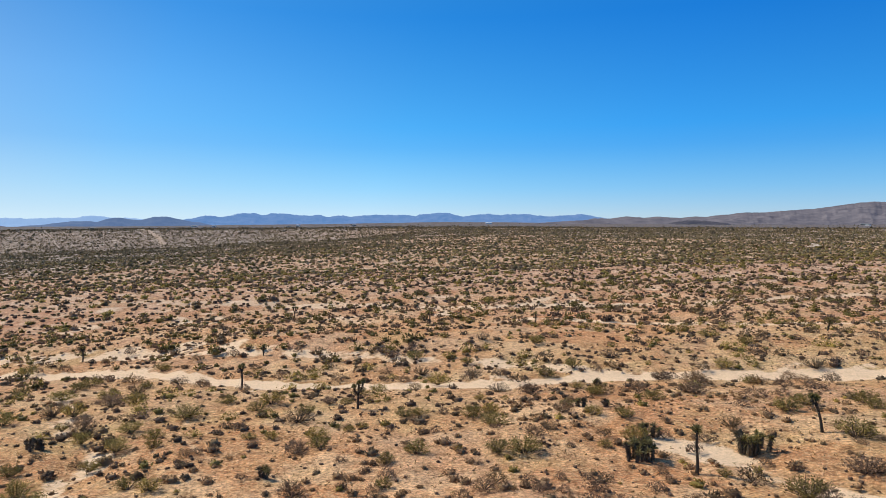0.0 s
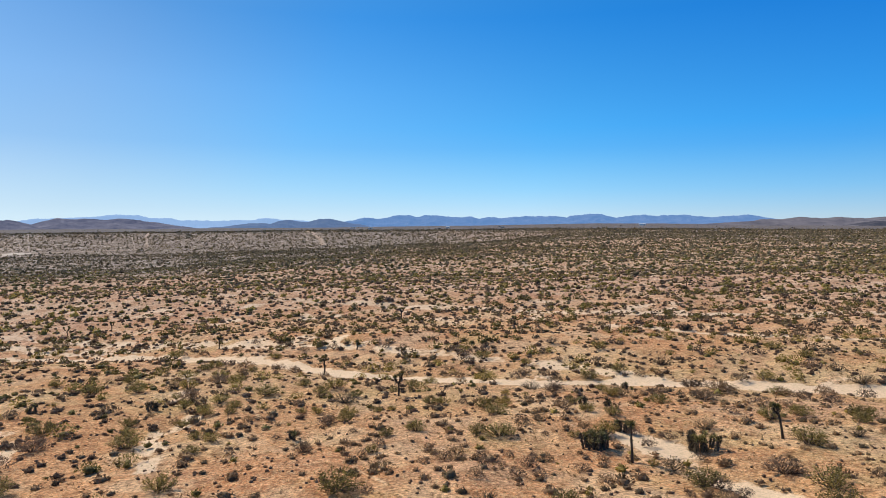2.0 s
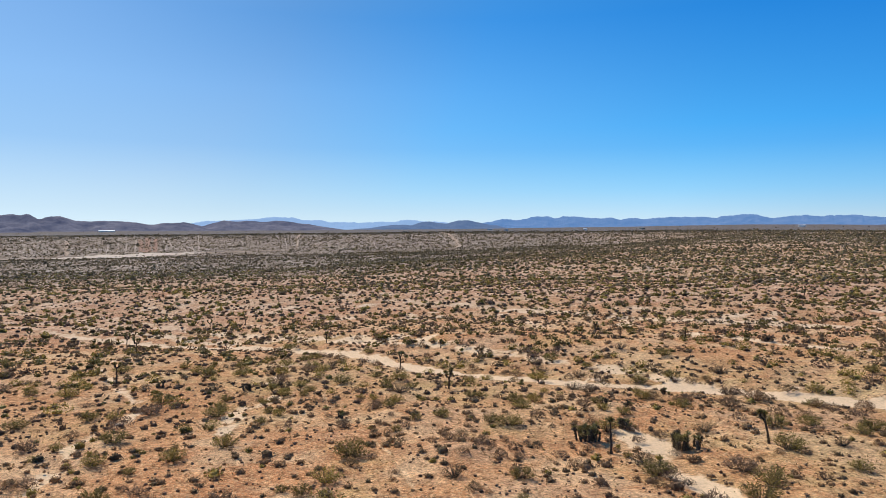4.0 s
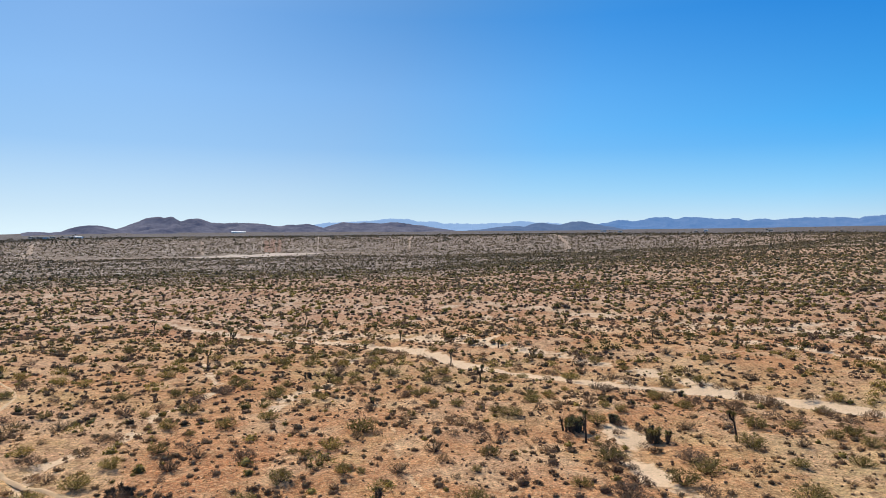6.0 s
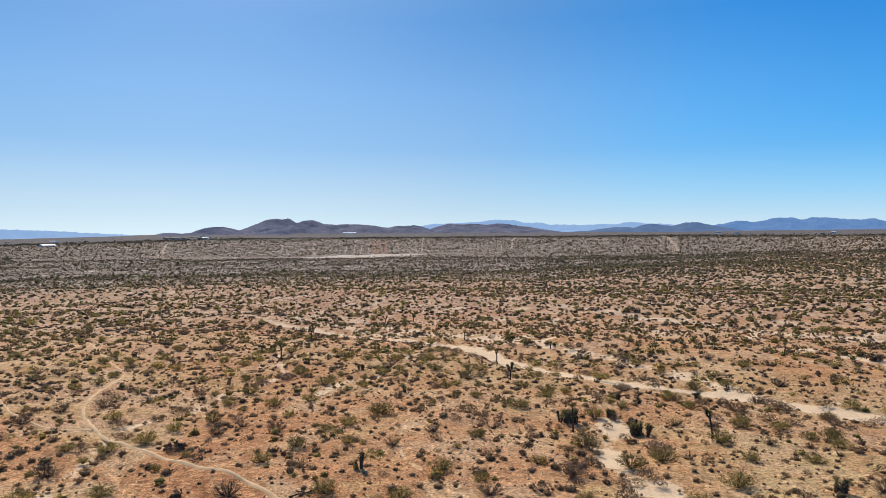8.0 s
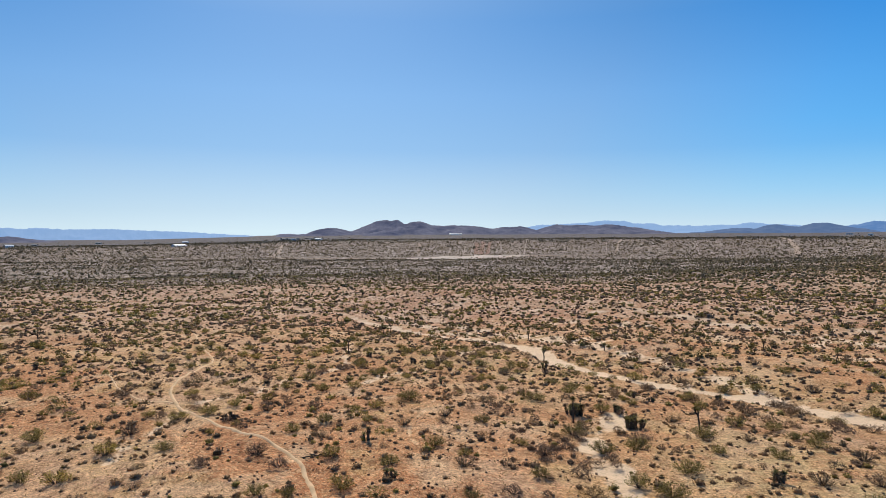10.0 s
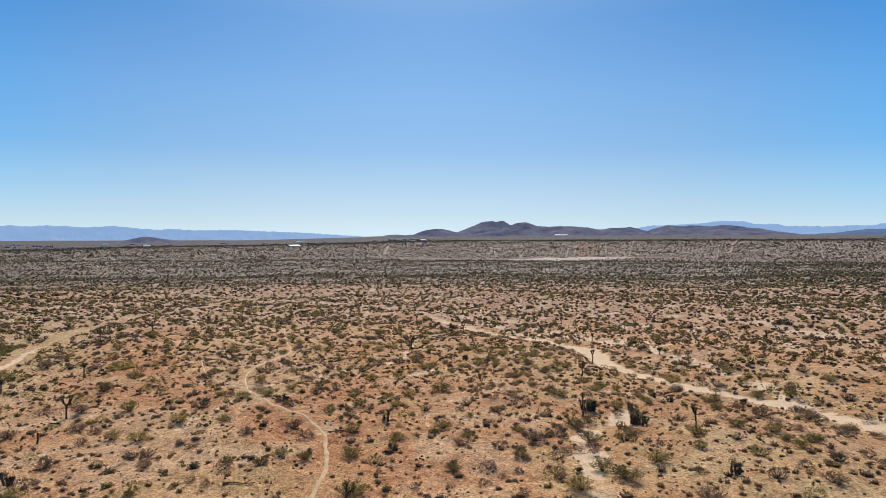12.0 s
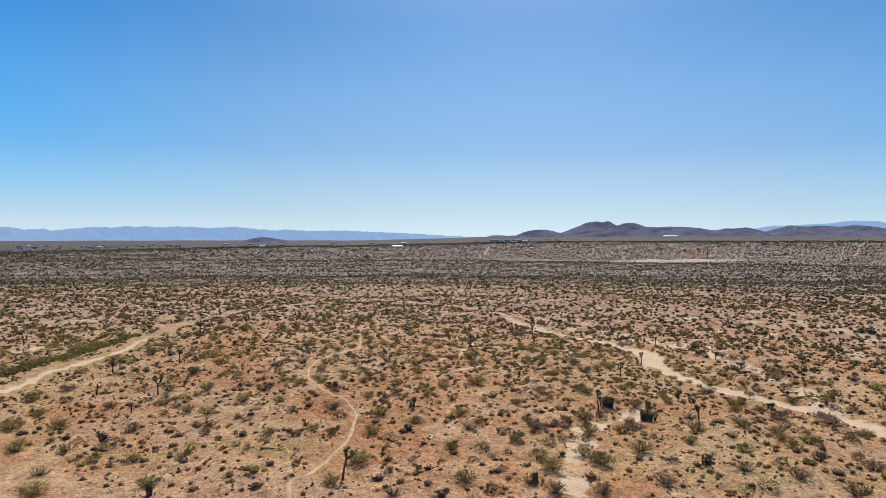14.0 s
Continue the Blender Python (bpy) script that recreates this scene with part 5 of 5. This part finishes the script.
YUCCAS = (
    (11.4, 37.6, 2.1, 1.7, 25, "large dark clump of shaggy yucca columns beside pale sand"),
    (18.4, 38.7, 2.2, 1.7, 25, "large spiky yucca clump with green heads"),
    (-26.5, 42.3, 1.7, 1.0, 7, "low dark dead-looking yucca clump"),
    (-9.7, 35.4, 0.7, 1.25, 3, "small dark yucca with upright columns"),
    (10.4, 49.1, 0.9, 0.95, 4, "small yucca clump on red soil"),
    (12.4, 49.6, 1.0, 0.8, 4, "low dark yucca clump on red soil"),
    (-4.1, 5.7, 2.0, 0.75, 9, "row of short dark yucca stubs"),
    (10.3, 12.8, 0.8, 1.6, 4, "dense dark upright yucca"),
    (-37.0, 40.7, 1.8, 1.0, 5, "dark yucca clump among green creosote"),
    (-73.6, 28.7, 1.2, 1.0, 3, "dark yucca on the hill crest"),
    (14.5, 60.4, 1.8, 1.0, 7, "dark yucca clump at the road edge"),
    (18.5, 10.0, 1.4, 0.95, 7, "small cluster of thin dark yucca columns"),
    (-55.0, -5.8, 1.1, 1.3, 4, "dark upright yucca on the red hill"),
    (36.1, 32.3, 1.3, 1.4, 5, "yucca with curved dark arms on straw grass"),
    (10.5, -19.2, 1.6, 1.6, 5, "spreading dead yucca with dark arms"),
    (29.7, -13.2, 1.5, 1.4, 5, "dark yucca clump with a green head"),
    (35.7, 16.0, 1.2, 0.95, 4, "low dark yucca clump"),
    (13.3, 42.2, 1.4, 1.0, 7, "dark yucca clump in the sandy channel"))
for k, (px, py, wide, tall, stalks, label) in enumerate(YUCCAS):
    yucca_clump(px, py, wide, tall, stalks, 130 + k, label, green=k not in (2, 6, 14))


def fallen_limb(px, py, long, turn, seed):
    """A dead limb lying on the soil, forked at one end."""
    r = np.random.RandomState(seed)
    z = float(height(px, py))
    root = new("fallen_limb")
    root.matrix_basis = pose(px, py, z, 0, 0, turn)
    p = [np.array((-long / 2, 0, 0.06)), np.array((-long * 0.1, 0.06, 0.09)), np.array((long * 0.2, -0.03, 0.08)), np.array((long / 2, 0.08, 0.12))]
    V, T = ring_tube(p, (0.05, 0.045, 0.036, 0.02), 7)
    raw("limb", V + r.normal(size=V.shape) * 0.008, T, BARK, root)
    q = [p[2], p[2] + (long * 0.12, long * 0.1, 0.12), p[2] + (long * 0.2, long * 0.2, 0.2)]
    V, T = ring_tube(q, (0.032, 0.024, 0.012), 6)
    raw("twig", V, T, BARK, root)
    return tagged(root, "dark dead joshua limb lying on the soil", "dead wood", "fallen limbs")


FALLEN = ((20.8, -3.6, 2.4, 60), (11.2, 7.4, 2.0, 80), (11.2, 7.5, 1.2, 20), (-14.8, -24.4, 1.6, 30), (-9.8, -17.3, 1.5, 50), (47.0, 83.2, 1.2, 10))
for k, (px, py, long, turn) in enumerate(FALLEN):
    fallen_limb(px, py, long, turn, 200 + k)


# ---------------------------------------------------------------- buildings on the far plain
def box(name, parent, mat, x0, y0, z0, x1, y1, z1, label=""):
    bm = bmesh.new()
    bmesh.ops.create_cube(bm, size=1, matrix=Matrix.Translation(((x0 + x1) / 2, (y0 + y1) / 2, (z0 + z1) / 2)) @ Matrix.Diagonal((x1 - x0, y1 - y0, z1 - z0, 1)))
    return part(name, bm, mat, parent, label)


def building(name, px, py, turn, wide, deep, high, wall_mat, roof_mat, label):
    root = new(name)
    root.matrix_basis = pose(px, py, float(height(px, py)) - 0.3, 0, 0, turn)
    a, b = wide / 2, deep / 2
    box("wall", root, wall_mat, -a, -b, -1.5, a, b, high)
    bm = bmesh.new()
    e, rise = 0.5, deep * 0.16
    v = [bm.verts.new(q) for q in ((-a - e, -b - e, high), (a + e, -b - e, high), (a + e, 0, high + rise), (-a - e, 0, high + rise), (-a - e, b + e, high), (a + e, b + e, high))]
    w = [bm.verts.new(q.co + Vector((0, 0, 0.18))) for q in v]
    for f in ((0, 1, 2, 3), (3, 2, 5, 4)):
        bm.faces.new([w[k] for k in f])
        bm.faces.new([v[k] for k in reversed(f)])
    for i, j in ((0, 1), (1, 2), (2, 5), (5, 4), (4, 3), (3, 0)):
        bm.faces.new((v[i], v[j], w[j], w[i]))
    part("roof", bm, roof_mat, root)
    box("door", root, DARK_GLASS, -0.6, -b - 0.04, 0.0, 0.6, -b + 0.02, 2.1)
    for s in (-0.6, 0.6):
        box("window", root, DARK_GLASS, s * a - 0.8, -b - 0.05, 1.0, s * a + 0.8, -b + 0.02, 2.2)
    return tagged(root, label, "building", "far buildings")


building("shed", -1346, 356, 108, 26, 14, 2.0, WHITE_METAL, WHITE_METAL, "long white metal shed on the far plain")
building("house", -1538, 77, 95, 14, 9, 3.2, WHITE_METAL, WHITE_METAL, "small white house on the far plain")
building("works_hall", 40 - math.sin(radians(52.2)) * 2980, -10 + math.cos(radians(52.2)) * 2980, 52, 58, 20, 4, WHITE_METAL, WHITE_METAL, "long white works hall below the rocky hills")
building("house", 175, 2500, 0, 22, 12, 5, WHITE_METAL, WHITE_METAL, "white building alone on the mesa")
r = np.random.RandomState(5)
for az0, az1, r0, r1, count in ((93, 105, 1900, 2500, 14), (62.5, 68, 1700, 2100, 10), (-36, -29, 2100, 2500, 6), (70, 90, 1700, 2400, 8), (0, 30, 1750, 2300, 6)):
    for k in range(count):
        a, d = radians(r.uniform(az0, az1)), r.uniform(r0, r1)
        white = r.uniform() < 0.25
        building("house", 40 - math.sin(a) * d, -10 + math.cos(a) * d, math.degrees(a) + r.uniform(-40, 40), r.uniform(9, 18), r.uniform(7, 10), r.uniform(2.8, 4), WHITE_METAL if white else TAN_WALL, WHITE_METAL if white and k % 2 else GREY_ROOF, "small pale house far across the plain" if white else "small tan house far across the plain")
